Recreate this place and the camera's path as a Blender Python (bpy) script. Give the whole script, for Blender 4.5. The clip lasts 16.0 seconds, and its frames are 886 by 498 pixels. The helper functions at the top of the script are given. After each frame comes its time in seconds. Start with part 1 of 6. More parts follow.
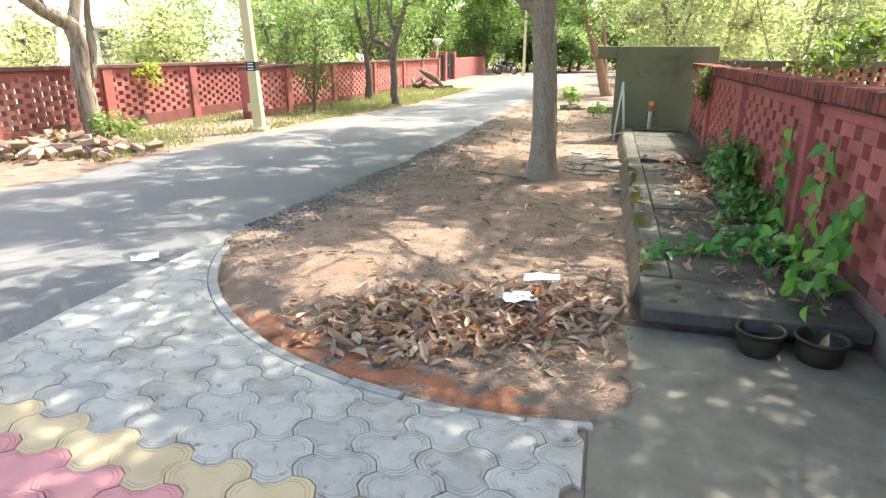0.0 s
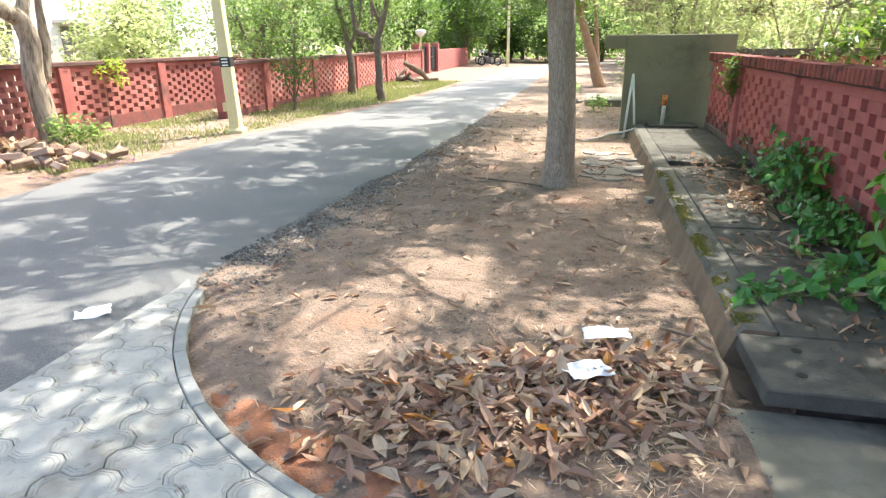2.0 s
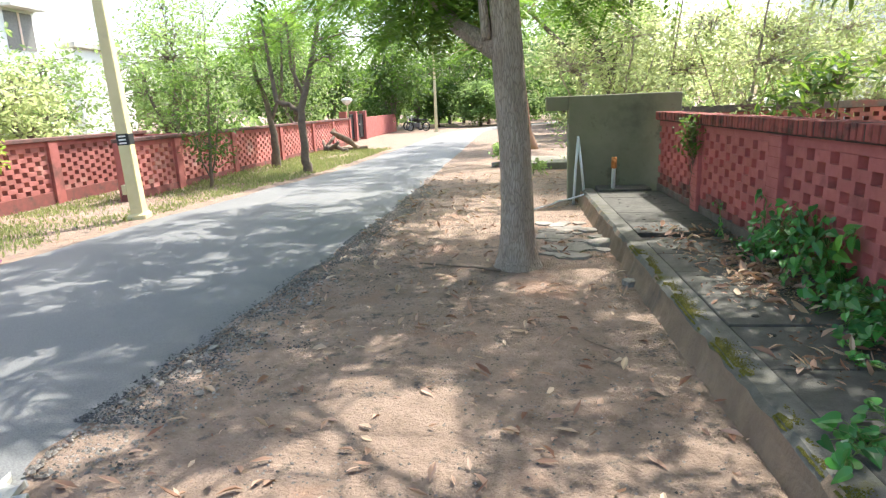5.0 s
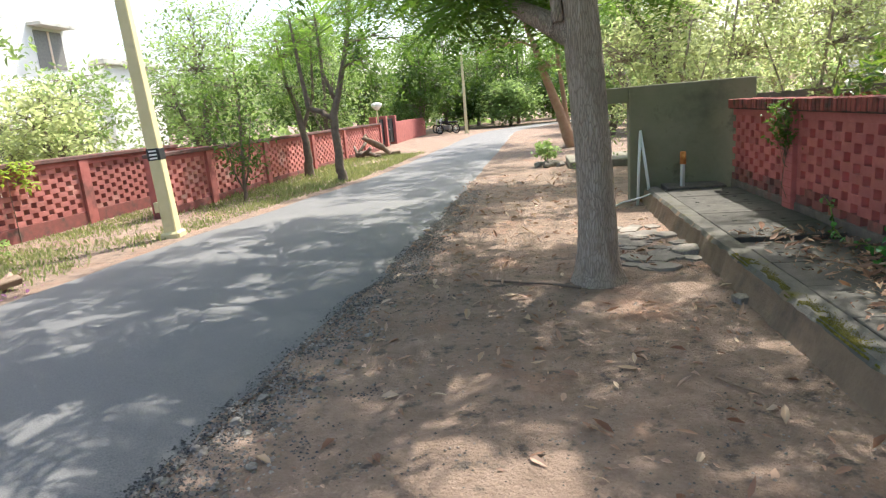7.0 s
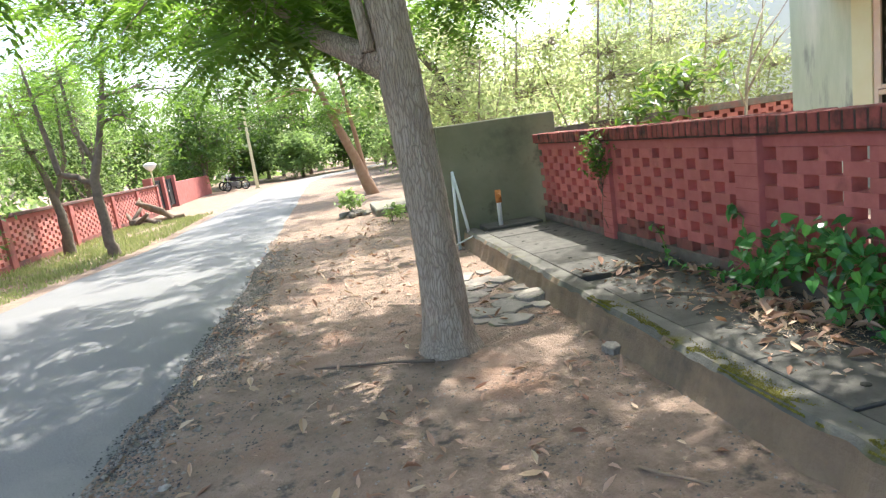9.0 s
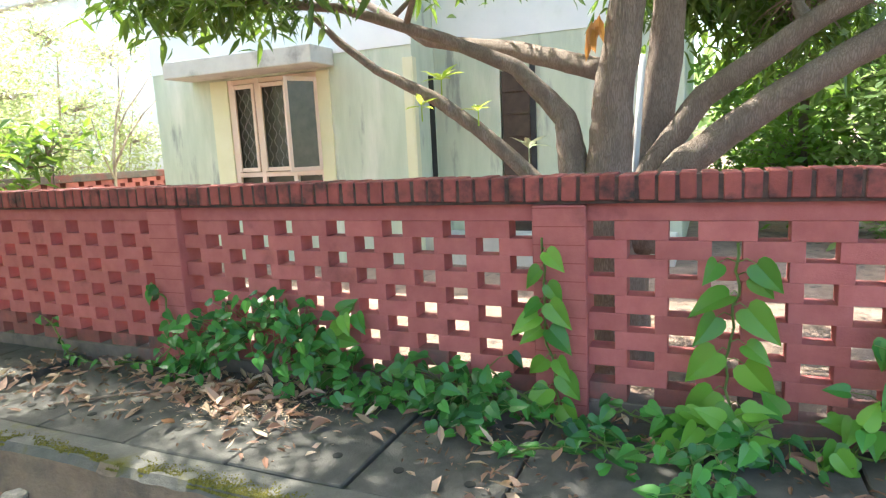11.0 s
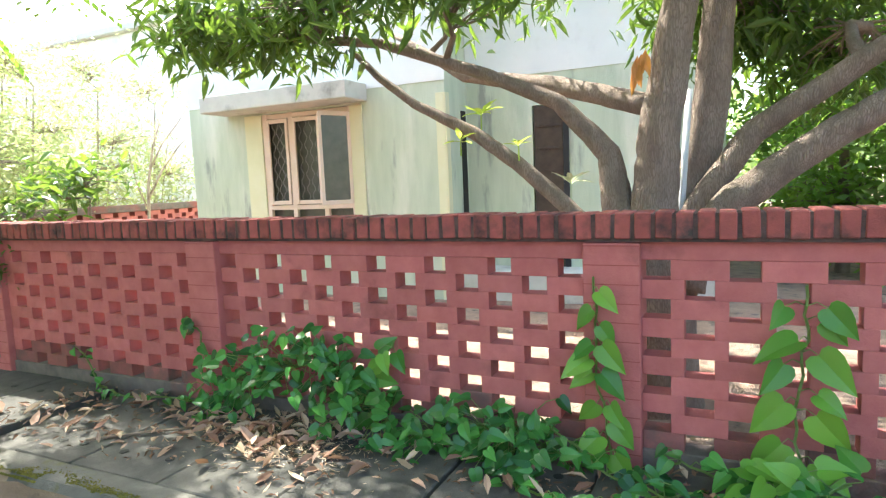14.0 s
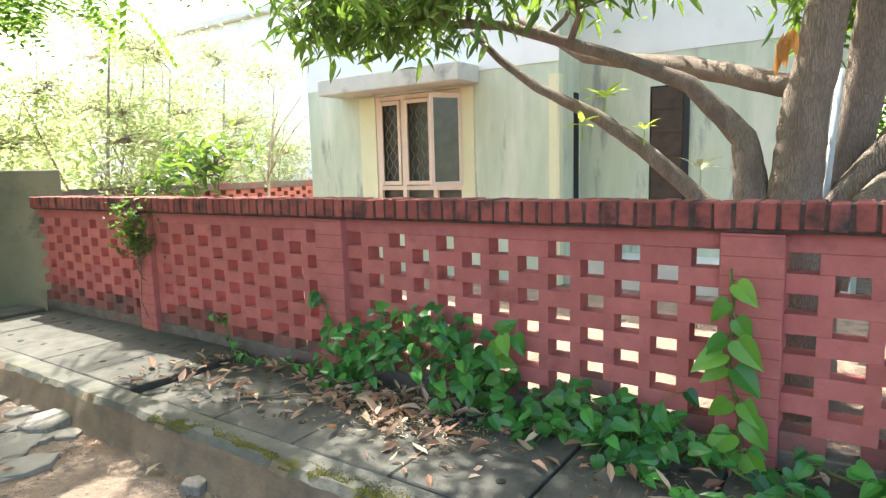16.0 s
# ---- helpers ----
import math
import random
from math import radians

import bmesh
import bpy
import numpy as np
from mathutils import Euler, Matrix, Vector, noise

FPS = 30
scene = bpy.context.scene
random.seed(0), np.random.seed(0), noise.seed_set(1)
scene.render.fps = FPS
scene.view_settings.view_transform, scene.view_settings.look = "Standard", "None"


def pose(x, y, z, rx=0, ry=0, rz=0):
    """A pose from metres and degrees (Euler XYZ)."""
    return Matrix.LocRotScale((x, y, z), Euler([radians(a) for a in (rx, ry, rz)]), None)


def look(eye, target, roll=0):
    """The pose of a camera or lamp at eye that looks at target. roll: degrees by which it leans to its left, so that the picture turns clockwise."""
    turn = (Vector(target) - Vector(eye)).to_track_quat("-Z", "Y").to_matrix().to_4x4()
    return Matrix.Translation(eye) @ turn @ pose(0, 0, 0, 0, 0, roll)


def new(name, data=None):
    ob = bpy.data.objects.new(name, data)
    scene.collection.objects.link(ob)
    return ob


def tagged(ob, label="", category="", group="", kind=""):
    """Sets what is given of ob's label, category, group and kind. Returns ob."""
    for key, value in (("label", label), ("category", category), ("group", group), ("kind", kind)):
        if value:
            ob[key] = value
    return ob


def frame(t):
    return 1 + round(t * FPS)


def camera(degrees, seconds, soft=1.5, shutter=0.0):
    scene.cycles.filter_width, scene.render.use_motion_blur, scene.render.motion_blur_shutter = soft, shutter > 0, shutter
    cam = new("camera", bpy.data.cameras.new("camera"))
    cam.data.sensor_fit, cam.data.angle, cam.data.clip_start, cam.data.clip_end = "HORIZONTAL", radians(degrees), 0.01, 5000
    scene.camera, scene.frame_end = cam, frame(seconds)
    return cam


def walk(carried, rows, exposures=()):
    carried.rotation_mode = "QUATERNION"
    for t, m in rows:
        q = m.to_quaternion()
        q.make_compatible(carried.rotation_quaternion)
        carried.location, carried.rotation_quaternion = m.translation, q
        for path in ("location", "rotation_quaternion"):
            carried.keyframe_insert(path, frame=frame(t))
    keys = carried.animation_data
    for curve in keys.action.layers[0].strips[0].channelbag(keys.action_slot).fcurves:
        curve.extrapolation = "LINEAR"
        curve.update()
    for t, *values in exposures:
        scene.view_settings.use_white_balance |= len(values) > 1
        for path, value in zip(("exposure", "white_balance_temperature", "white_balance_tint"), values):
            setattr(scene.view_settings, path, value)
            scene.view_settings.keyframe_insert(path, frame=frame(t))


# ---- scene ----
cam = camera(71.7, 16.0, soft=1.3)
METRES, EYE, TILT, LEAN, TURN = 5.7, 1.55, -0.6, 0.2, 14.5
ROWS = [
    (0.0, 0.0, 0.0, 0.0, 0.12, -17.4, -0.38),
    (0.5, 0.0018, 0.0529, 0.0015, -1.44, -17.44, 4.12),
    (1.0, -0.0107, 0.0917, 0.0015, 0.61, -19.59, 2.18),
    (1.5, -0.0375, 0.1387, 0.0009, -1.69, -13.37, 0.05),
    (2.0, -0.0504, 0.1788, 0.0028, -1.87, -18.15, 0.32),
    (2.5, -0.0395, 0.2248, 0.0102, -2.4, -13.15, 3.51),
    (3.0, -0.0428, 0.2541, 0.0098, -10.1, -11.23, 0.95),
    (5.5, -0.0718, 0.4298, 0.0037, -7.07, -13.76, 3.23),
    (6.0, -0.1006, 0.4574, 0.0031, 3.1, -16.88, 2.36),
    (6.5, -0.1042, 0.4936, 0.0044, 3.76, -13.59, 5.63),
    (7.0, -0.0936, 0.5392, 0.0012, -6.31, -12.19, 4.58),
    (7.5, -0.0916, 0.5809, 0.0043, -23.95, -9.13, 3.28),
    (8.0, -0.1101, 0.6256, 0.0025, -23.05, -5.7, 5.5),
    (8.5, -0.1078, 0.6687, 0.0016, -27.34, -9.75, 4.56),
    (9.0, -0.0841, 0.7208, 0.0018, -25.68, -9.96, 8.2),
    (9.5, -0.0695, 0.7482, 0.0003, -40.34, -8.68, 4.48),
    (10.0, -0.069, 0.7907, -0.0046, -60.91, -9.02, 4.72),
    (12.5, -0.0198, 0.8494, 0.0058, -87.5, -8.58, 3.34),
    (13.0, -0.0228, 0.853, 0.0061, -83.2, -7.44, 2.6),
    (13.5, -0.0261, 0.856, 0.0075, -80.82, -5.59, 2.52),
    (14.0, -0.0305, 0.8616, 0.001, -79.25, -5.82, 2.98),
    (14.5, -0.0302, 0.8756, 0.0061, -78.87, -8.33, 1.88),
    (15.0, -0.0373, 0.8856, 0.0053, -73.93, -7.65, 1.14),
    (15.5, -0.0411, 0.8877, 0.0055, -71.77, -7.88, 2.2),
    (16.0, -0.0421, 0.8857, 0.0037, -70.15, -7.1, 2.07),
]
EXPOSURES = [(0.0, 2.24, 6950, 9), (1.0, 2.3, 6950, 9), (3.0, 2.1, 6500, 8), (5.5, 1.95, 6450, 9), (6.0, 1.75, 6550, 10), (6.5, 1.7, 6600, 10), (7.0, 1.62, 6600, 10), (7.5, 1.95, 6500, 9), (9.0, 2.12, 6450, 9), (10.2, 2.52, 6600, 8), (12.5, 2.98, 6450, 6), (16.0, 2.72, 6650, 6)]
walk(cam, [(t, pose(0, 0, EYE, TILT, LEAN, TURN) @ pose(METRES * x, METRES * y, METRES * z, 90 + pitch, roll, yaw))
           for t, x, y, z, yaw, pitch, roll in ROWS], EXPOSURES)

# ---- world and sun ----
SUN_ELEV, SUN_AZ = 58.0, 30.0          # azimuth from +y towards +x, degrees
world = bpy.data.worlds.new("sky_world")
scene.world = world
world.use_nodes = True
wn = world.node_tree.nodes
sky = wn.new("ShaderNodeTexSky")
sky.sky_type = 'NISHITA'
sky.sun_disc = False
sky.sun_elevation = radians(SUN_ELEV)
sky.sun_rotation = radians(SUN_AZ)
sky.dust_density = 3.5
wn["Background"].inputs[1].default_value = 0.15
world.node_tree.links.new(sky.outputs[0], wn["Background"].inputs[0])
sun_data = bpy.data.lights.new("sun", 'SUN')
sun_data.energy = 2.9
sun_data.angle = radians(0.6)
sun_data.color = (1.0, 0.95, 0.86)
sun = new("sun", sun_data)
sun_way = Vector((math.sin(radians(SUN_AZ)) * math.cos(radians(SUN_ELEV)), math.cos(radians(SUN_AZ)) * math.cos(radians(SUN_ELEV)), math.sin(radians(SUN_ELEV))))
sun.matrix_world = look(sun_way * 60, (0, 0, 0))


# ---- materials ----
def surf(name, c1, c2, scale=6.0, c3=None, scale3=0.8, amount3=0.5, rough=0.85, bump=0.3, bscale=60.0, rnd=0.0, c4=None, scale4=2.0, amount4=0.4, island=0.0, stretch=(1, 1, 1), spec=0.3, bdist=0.01):
    """Two colours mixed by noise, up to two patchy stains, fine relief; rnd: variation from piece to piece."""
    m = bpy.data.materials.new(name)
    m.use_nodes = True
    n, l = m.node_tree.nodes, m.node_tree.links
    b = n["Principled BSDF"]
    b.inputs["Roughness"].default_value = rough
    b.inputs["Specular IOR Level"].default_value = spec
    geo = n.new("ShaderNodeNewGeometry")
    mp = n.new("ShaderNodeMapping")
    mp.inputs["Scale"].default_value = stretch
    l.new(geo.outputs["Position"], mp.inputs["Vector"])

    def noise_fac(sc, lo, hi, detail=6.0):
        t = n.new("ShaderNodeTexNoise")
        t.inputs["Scale"].default_value = sc
        t.inputs["Detail"].default_value = detail
        t.inputs["Roughness"].default_value = 0.62
        l.new(mp.outputs[0], t.inputs["Vector"])
        r = n.new("ShaderNodeMapRange")
        r.inputs[1].default_value, r.inputs[2].default_value = lo, hi
        l.new(t.outputs["Fac"], r.inputs[0])
        return r.outputs[0], t.outputs["Fac"]

    def mixed(fac, a, c):
        x = n.new("ShaderNodeMix")
        x.data_type = 'RGBA'
        l.new(fac, x.inputs[0])
        if isinstance(a, tuple):
            x.inputs[6].default_value = (*a, 1)
        else:
            l.new(a, x.inputs[6])
        x.inputs[7].default_value = (*c, 1)
        return x.outputs[2]

    fac, raw = noise_fac(scale, 0.3, 0.7)
    col = mixed(fac, c1, c2)
    if c3:
        f3, _ = noise_fac(scale3, 0.68 - 0.3 * amount3, 0.82 - 0.2 * amount3)
        col = mixed(f3, col, c3)
    if c4:
        f4, _ = noise_fac(scale4, 0.7 - 0.3 * amount4, 0.76 - 0.2 * amount4)
        col = mixed(f4, col, c4)
    if rnd or island:
        if rnd:
            src = n.new("ShaderNodeObjectInfo").outputs["Random"]
        else:
            src = geo.outputs["Random Per Island"]
        v = n.new("ShaderNodeMapRange")
        w = rnd or island
        v.inputs[3].default_value, v.inputs[4].default_value = 1 - w, 1 + w
        l.new(src, v.inputs[0])
        h = n.new("ShaderNodeHueSaturation")
        l.new(v.outputs[0], h.inputs["Value"])
        l.new(col, h.inputs["Color"])
        col = h.outputs[0]
    l.new(col, b.inputs["Base Color"])
    if bump:
        _, fine = noise_fac(bscale, 0, 1)
        bp = n.new("ShaderNodeBump")
        bp.inputs["Strength"].default_value = bump
        bp.inputs["Distance"].default_value = bdist
        l.new(fine, bp.inputs["Height"])
        l.new(bp.outputs[0], b.inputs["Normal"])
    return m


def leafy(name, c1, c2, through_col, trans=0.45, rough=0.5, scale=1.2, fleck=None, by_object=False):
    """Leaf: diffuse with light gloss in front of a translucent body; hue varies from leaf to leaf."""
    m = bpy.data.materials.new(name)
    m.use_nodes = True
    n, l = m.node_tree.nodes, m.node_tree.links
    b = n["Principled BSDF"]
    b.inputs["Roughness"].default_value = rough
    b.inputs["Specular IOR Level"].default_value = 0.35
    geo = n.new("ShaderNodeNewGeometry")
    mix = n.new("ShaderNodeMix")
    mix.data_type = 'RGBA'
    mix.inputs[6].default_value, mix.inputs[7].default_value = (*c1, 1), (*c2, 1)
    l.new(n.new("ShaderNodeObjectInfo").outputs["Random"] if by_object else geo.outputs["Random Per Island"], mix.inputs[0])
    col = mix.outputs[2]
    if fleck:
        t = n.new("ShaderNodeTexNoise")
        t.inputs["Scale"].default_value = 28.0
        l.new(geo.outputs["Position"], t.inputs["Vector"])
        r = n.new("ShaderNodeMapRange")
        r.inputs[1].default_value, r.inputs[2].default_value = 0.56, 0.68
        l.new(t.outputs["Fac"], r.inputs[0])
        x = n.new("ShaderNodeMix")
        x.data_type = 'RGBA'
        l.new(r.outputs[0], x.inputs[0])
        l.new(col, x.inputs[6])
        x.inputs[7].default_value = (*fleck, 1)
        col = x.outputs[2]
    l.new(col, b.inputs["Base Color"])
    tr = n.new("ShaderNodeBsdfTranslucent")
    tint = n.new("ShaderNodeMix")
    tint.data_type = 'RGBA'
    tint.inputs[0].default_value = 0.6
    l.new(col, tint.inputs[6])
    tint.inputs[7].default_value = (*through_col, 1)
    l.new(tint.outputs[2], tr.inputs[0])
    sh = n.new("ShaderNodeMixShader")
    sh.inputs[0].default_value = trans
    l.new(b.outputs[0], sh.inputs[1])
    l.new(tr.outputs[0], sh.inputs[2])
    l.new(sh.outputs[0], n["Material Output"].inputs[0])
    return m


M_DIRT = surf("packed_red_earth", (0.195, 0.138, 0.105), (0.31, 0.226, 0.175), 5.0, (0.30, 0.17, 0.115), 0.9, 0.42, 0.95, 1.0, 38, c4=(0.10, 0.083, 0.07), scale4=6.5, amount4=0.44, bdist=0.035)
M_LATERITE = surf("washed_red_soil", (0.36, 0.15, 0.075), (0.27, 0.125, 0.08), 6, (0.22, 0.14, 0.10), 3.0, 0.4, 0.95, 0.9, 60, bdist=0.02)
M_ASPHALT = surf("asphalt", (0.075, 0.077, 0.08), (0.20, 0.20, 0.20), 120, (0.20, 0.193, 0.184), 0.5, 0.4, 0.78, 0.7, 220, bdist=0.006, spec=0.45)
M_RED = surf("red_painted_brick", (0.44, 0.14, 0.13), (0.355, 0.10, 0.094), 9, (0.17, 0.055, 0.05), 2.2, 0.24, 0.75, 0.35, 90, rnd=0.10)
M_REDJOINT = surf("red_joint", (0.24, 0.06, 0.05), (0.30, 0.075, 0.066), 9, None, rough=0.85, bump=0.2)
M_RED_CAP = surf("red_painted_coping_brick", (0.32, 0.085, 0.072), (0.21, 0.058, 0.052), 9, (0.035, 0.03, 0.028), 5.0, 0.68, 0.85, 0.4, 90, rnd=0.2)
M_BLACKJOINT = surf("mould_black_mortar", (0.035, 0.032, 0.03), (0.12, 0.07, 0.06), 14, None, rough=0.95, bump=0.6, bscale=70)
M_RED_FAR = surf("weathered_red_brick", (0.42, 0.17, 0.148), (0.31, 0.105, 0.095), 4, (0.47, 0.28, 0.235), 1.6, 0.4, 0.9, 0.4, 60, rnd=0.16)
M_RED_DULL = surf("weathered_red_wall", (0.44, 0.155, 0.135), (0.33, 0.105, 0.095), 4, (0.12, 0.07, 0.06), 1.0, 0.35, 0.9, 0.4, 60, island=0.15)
M_RED_PINK = surf("pinkish_red_brick", (0.56, 0.235, 0.205), (0.44, 0.155, 0.135), 4, (0.55, 0.34, 0.29), 1.6, 0.4, 0.9, 0.4, 60, island=0.15)
M_COPING = surf("dark_weathered_coping", (0.17, 0.085, 0.075), (0.085, 0.06, 0.055), 7, (0.26, 0.10, 0.085), 2.2, 0.45, 0.95, 0.5, 50)
M_PLINTH = surf("mossy_plinth", (0.19, 0.15, 0.13), (0.10, 0.088, 0.078), 8, (0.26, 0.085, 0.075), 1.8, 0.5, 0.95, 0.6, 60)
M_FOOT = surf("grimy_red_brick", (0.30, 0.10, 0.088), (0.20, 0.085, 0.075), 9, (0.09, 0.075, 0.066), 3.5, 0.6, 0.92, 0.5, 70, rnd=0.15)
M_CRUMB = surf("broken_asphalt", (0.035, 0.036, 0.04), (0.10, 0.10, 0.10), 30, None, rough=0.9, bump=0.4, bscale=120, island=0.4)
M_SLAB = surf("weathered_concrete_slab", (0.055, 0.054, 0.049), (0.098, 0.094, 0.084), 7, (0.034, 0.033, 0.031), 2.2, 0.55, 0.9, 0.5, 80, rnd=0.12)
M_KERBTOP = surf("mossy_kerb", (0.085, 0.083, 0.075), (0.13, 0.125, 0.11), 7, (0.05, 0.048, 0.035), 1.6, 0.5, 0.95, 0.6, 60, c4=(0.095, 0.09, 0.018), scale4=2.4, amount4=0.42)
M_KERBFACE = surf("earth_stained_kerb_face", (0.17, 0.122, 0.085), (0.25, 0.18, 0.125), 5, (0.09, 0.08, 0.065), 2.0, 0.45, 0.95, 0.8, 40)
M_MOSS = surf("yellow_green_moss", (0.075, 0.075, 0.014), (0.14, 0.12, 0.02), 18, None, rough=1.0, bump=0.5, island=0.3)
M_PAD = surf("smooth_cement_pad", (0.14, 0.132, 0.105), (0.225, 0.212, 0.17), 4.5, (0.31, 0.285, 0.23), 1.6, 0.42, 0.85, 0.35, 120, c4=(0.10, 0.09, 0.07), scale4=3.2, amount4=0.4)
M_BLOCK = surf("grey_green_render", (0.165, 0.17, 0.118), (0.215, 0.215, 0.155), 3, (0.10, 0.105, 0.075), 1.2, 0.45, 0.92, 0.35, 70, c4=(0.065, 0.068, 0.05), scale4=1.5, amount4=0.4)
M_PAVER = surf("grey_paver", (0.33, 0.325, 0.295), (0.43, 0.42, 0.385), 9, (0.27, 0.24, 0.195), 2.8, 0.5, 0.85, 0.5, 110, rnd=0.10, c4=(0.20, 0.175, 0.145), scale4=14.0, amount4=0.36)
M_PAVER_Y = surf("buff_paver", (0.44, 0.35, 0.21), (0.52, 0.42, 0.28), 5, (0.34, 0.27, 0.2), 2.5, 0.3, 0.85, 0.35, 120, rnd=0.1)
M_PAVER_P = surf("pink_paver", (0.44, 0.19, 0.20), (0.52, 0.255, 0.26), 5, (0.36, 0.2, 0.18), 2.5, 0.3, 0.85, 0.35, 120, rnd=0.1)
M_SAND = surf("jointing_sand", (0.15, 0.125, 0.10), (0.21, 0.175, 0.135), 20, None, rough=0.95, bump=0.7, bscale=90)
M_KERBSTONE = surf("grey_kerb_stone", (0.23, 0.235, 0.225), (0.31, 0.31, 0.295), 9, (0.17, 0.15, 0.13), 3, 0.3, 0.9, 0.4, 80, rnd=0.12)
M_BARK = surf("grey_brown_bark", (0.33, 0.26, 0.20), (0.47, 0.385, 0.31), 9, (0.13, 0.095, 0.07), 7.0, 0.7, 0.95, 1.0, 14, stretch=(2.4, 2.4, 0.4), bdist=0.05)


def bark(name, ridge_col, pit_col, pale, scale, depth):
    """Bark with narrow upright furrows between plates."""
    m = surf(name, ridge_col, pale, 7, None, rough=0.95, bump=0, stretch=(1.5, 1.5, 0.5))
    n, l = m.node_tree.nodes, m.node_tree.links
    b = n["Principled BSDF"]
    geo = n.new("ShaderNodeNewGeometry")
    warp = n.new("ShaderNodeTexNoise")
    warp.inputs["Scale"].default_value = 5.0
    l.new(geo.outputs["Position"], warp.inputs["Vector"])
    add = n.new("ShaderNodeVectorMath")
    add.operation = 'MULTIPLY_ADD'
    l.new(warp.outputs["Color"], add.inputs[0])
    add.inputs[1].default_value = (0.05, 0.05, 0.12)
    l.new(geo.outputs["Position"], add.inputs[2])
    mp = n.new("ShaderNodeMapping")
    mp.inputs["Scale"].default_value = (1, 1, 0.13)
    l.new(add.outputs[0], mp.inputs["Vector"])
    vor = n.new("ShaderNodeTexVoronoi")
    vor.feature = 'DISTANCE_TO_EDGE'
    vor.inputs["Scale"].default_value = scale
    l.new(mp.outputs[0], vor.inputs["Vector"])
    cut = n.new("ShaderNodeMapRange")
    cut.inputs[1].default_value, cut.inputs[2].default_value = -0.04, 0.16
    l.new(vor.outputs["Distance"], cut.inputs[0])
    mix = n.new("ShaderNodeMix")
    mix.data_type = 'RGBA'
    l.new(cut.outputs[0], mix.inputs[0])
    mix.inputs[6].default_value = (*pit_col, 1)
    l.new(b.inputs["Base Color"].links[0].from_socket, mix.inputs[7])
    l.new(mix.outputs[2], b.inputs["Base Color"])
    fine = n.new("ShaderNodeTexNoise")
    fine.inputs["Scale"].default_value = 70.0
    fine.inputs["Detail"].default_value = 6.0
    l.new(mp.outputs[0], fine.inputs["Vector"])
    total = n.new("ShaderNodeMath")
    total.operation = 'MULTIPLY_ADD'
    l.new(fine.outputs["Fac"], total.inputs[0])
    total.inputs[1].default_value = 0.7
    l.new(cut.outputs[0], total.inputs[2])
    bp = n.new("ShaderNodeBump")
    bp.inputs["Strength"].default_value = 0.9
    bp.inputs["Distance"].default_value = depth
    l.new(total.outputs[0], bp.inputs["Height"])
    l.new(bp.outputs[0], b.inputs["Normal"])
    return m


M_TRUNK = bark("furrowed_grey_brown_bark", (0.32, 0.26, 0.205), (0.215, 0.167, 0.13), (0.46, 0.385, 0.315), 52.0, 0.010)
M_BARK_M = bark("mango_bark", (0.18, 0.138, 0.11), (0.145, 0.11, 0.088), (0.30, 0.238, 0.195), 85.0, 0.006)
M_BARK_D = surf("dark_bark", (0.12, 0.095, 0.075), (0.21, 0.165, 0.13), 8, None, rough=0.95, bump=0.8, bscale=40, bdist=0.02)
M_BARK_R = surf("reddish_bark", (0.30, 0.17, 0.11), (0.38, 0.25, 0.17), 6, None, rough=0.95, bump=0.8, bscale=40, bdist=0.02)
M_POLE = surf("cream_painted_pole", (0.60, 0.53, 0.30), (0.66, 0.59, 0.36), 4, (0.45, 0.40, 0.25), 2, 0.3, 0.7, 0.2, 60)
M_WALLG = surf("pale_green_wall", (0.45, 0.51, 0.39), (0.56, 0.61, 0.48), 3.5, (0.68, 0.68, 0.58), 1.3, 0.55, 0.9, 0.5, 45, c4=(0.30, 0.32, 0.28), scale4=2.4, amount4=0.42, stretch=(1.4, 1.4, 0.28))
M_WALLY = surf("pale_yellow_trim", (0.66, 0.64, 0.42), (0.70, 0.68, 0.48), 3, None, rough=0.9, bump=0.15)
M_CHAJJA = surf("stained_concrete_shade", (0.50, 0.49, 0.44), (0.60, 0.59, 0.53), 4, (0.24, 0.23, 0.21), 2.0, 0.5, 0.95, 0.4, 70)
M_WHITE = surf("white_wall", (0.74, 0.75, 0.73), (0.80, 0.80, 0.78), 2, (0.62, 0.62, 0.58), 0.7, 0.3, 0.9, 0.2, 50)
M_FRAME = surf("pale_pink_window_paint", (0.66, 0.52, 0.42), (0.72, 0.58, 0.48), 5, None, rough=0.6, bump=0.1)
M_GRILLE = surf("grey_iron_grille", (0.16, 0.16, 0.15), (0.24, 0.23, 0.21), 20, None, rough=0.6, bump=0.1)
# near-black in place of the shade inside openings
M_DARK = surf("painted_inner_shade", (0.02, 0.022, 0.02), (0.035, 0.035, 0.03), 3, None, rough=0.9, bump=0)
M_GATE = surf("black_gate_paint", (0.018, 0.02, 0.024), (0.035, 0.037, 0.04), 8, None, rough=0.5, bump=0.1)
M_DOOR = surf("dark_brown_door", (0.05, 0.035, 0.028), (0.085, 0.06, 0.045), 8, None, rough=0.6, bump=0.3)
M_PIPE = surf("pale_grey_pipe", (0.52, 0.55, 0.56), (0.60, 0.62, 0.62), 8, None, rough=0.5, bump=0.1)
M_RUST = surf("rusty_iron", (0.34, 0.13, 0.04), (0.46, 0.20, 0.07), 12, None, rough=0.9, bump=0.5)
M_POT = surf("dark_plastic_pot", (0.02, 0.018, 0.012), (0.04, 0.034, 0.022), 10, (0.07, 0.055, 0.04), 5, 0.4, 0.5, 0.2, 60)
M_PAPER = surf("white_paper", (0.80, 0.82, 0.86), (0.72, 0.74, 0.80), 16, (0.3, 0.38, 0.62), 9, 0.12, 0.8, 0.1)
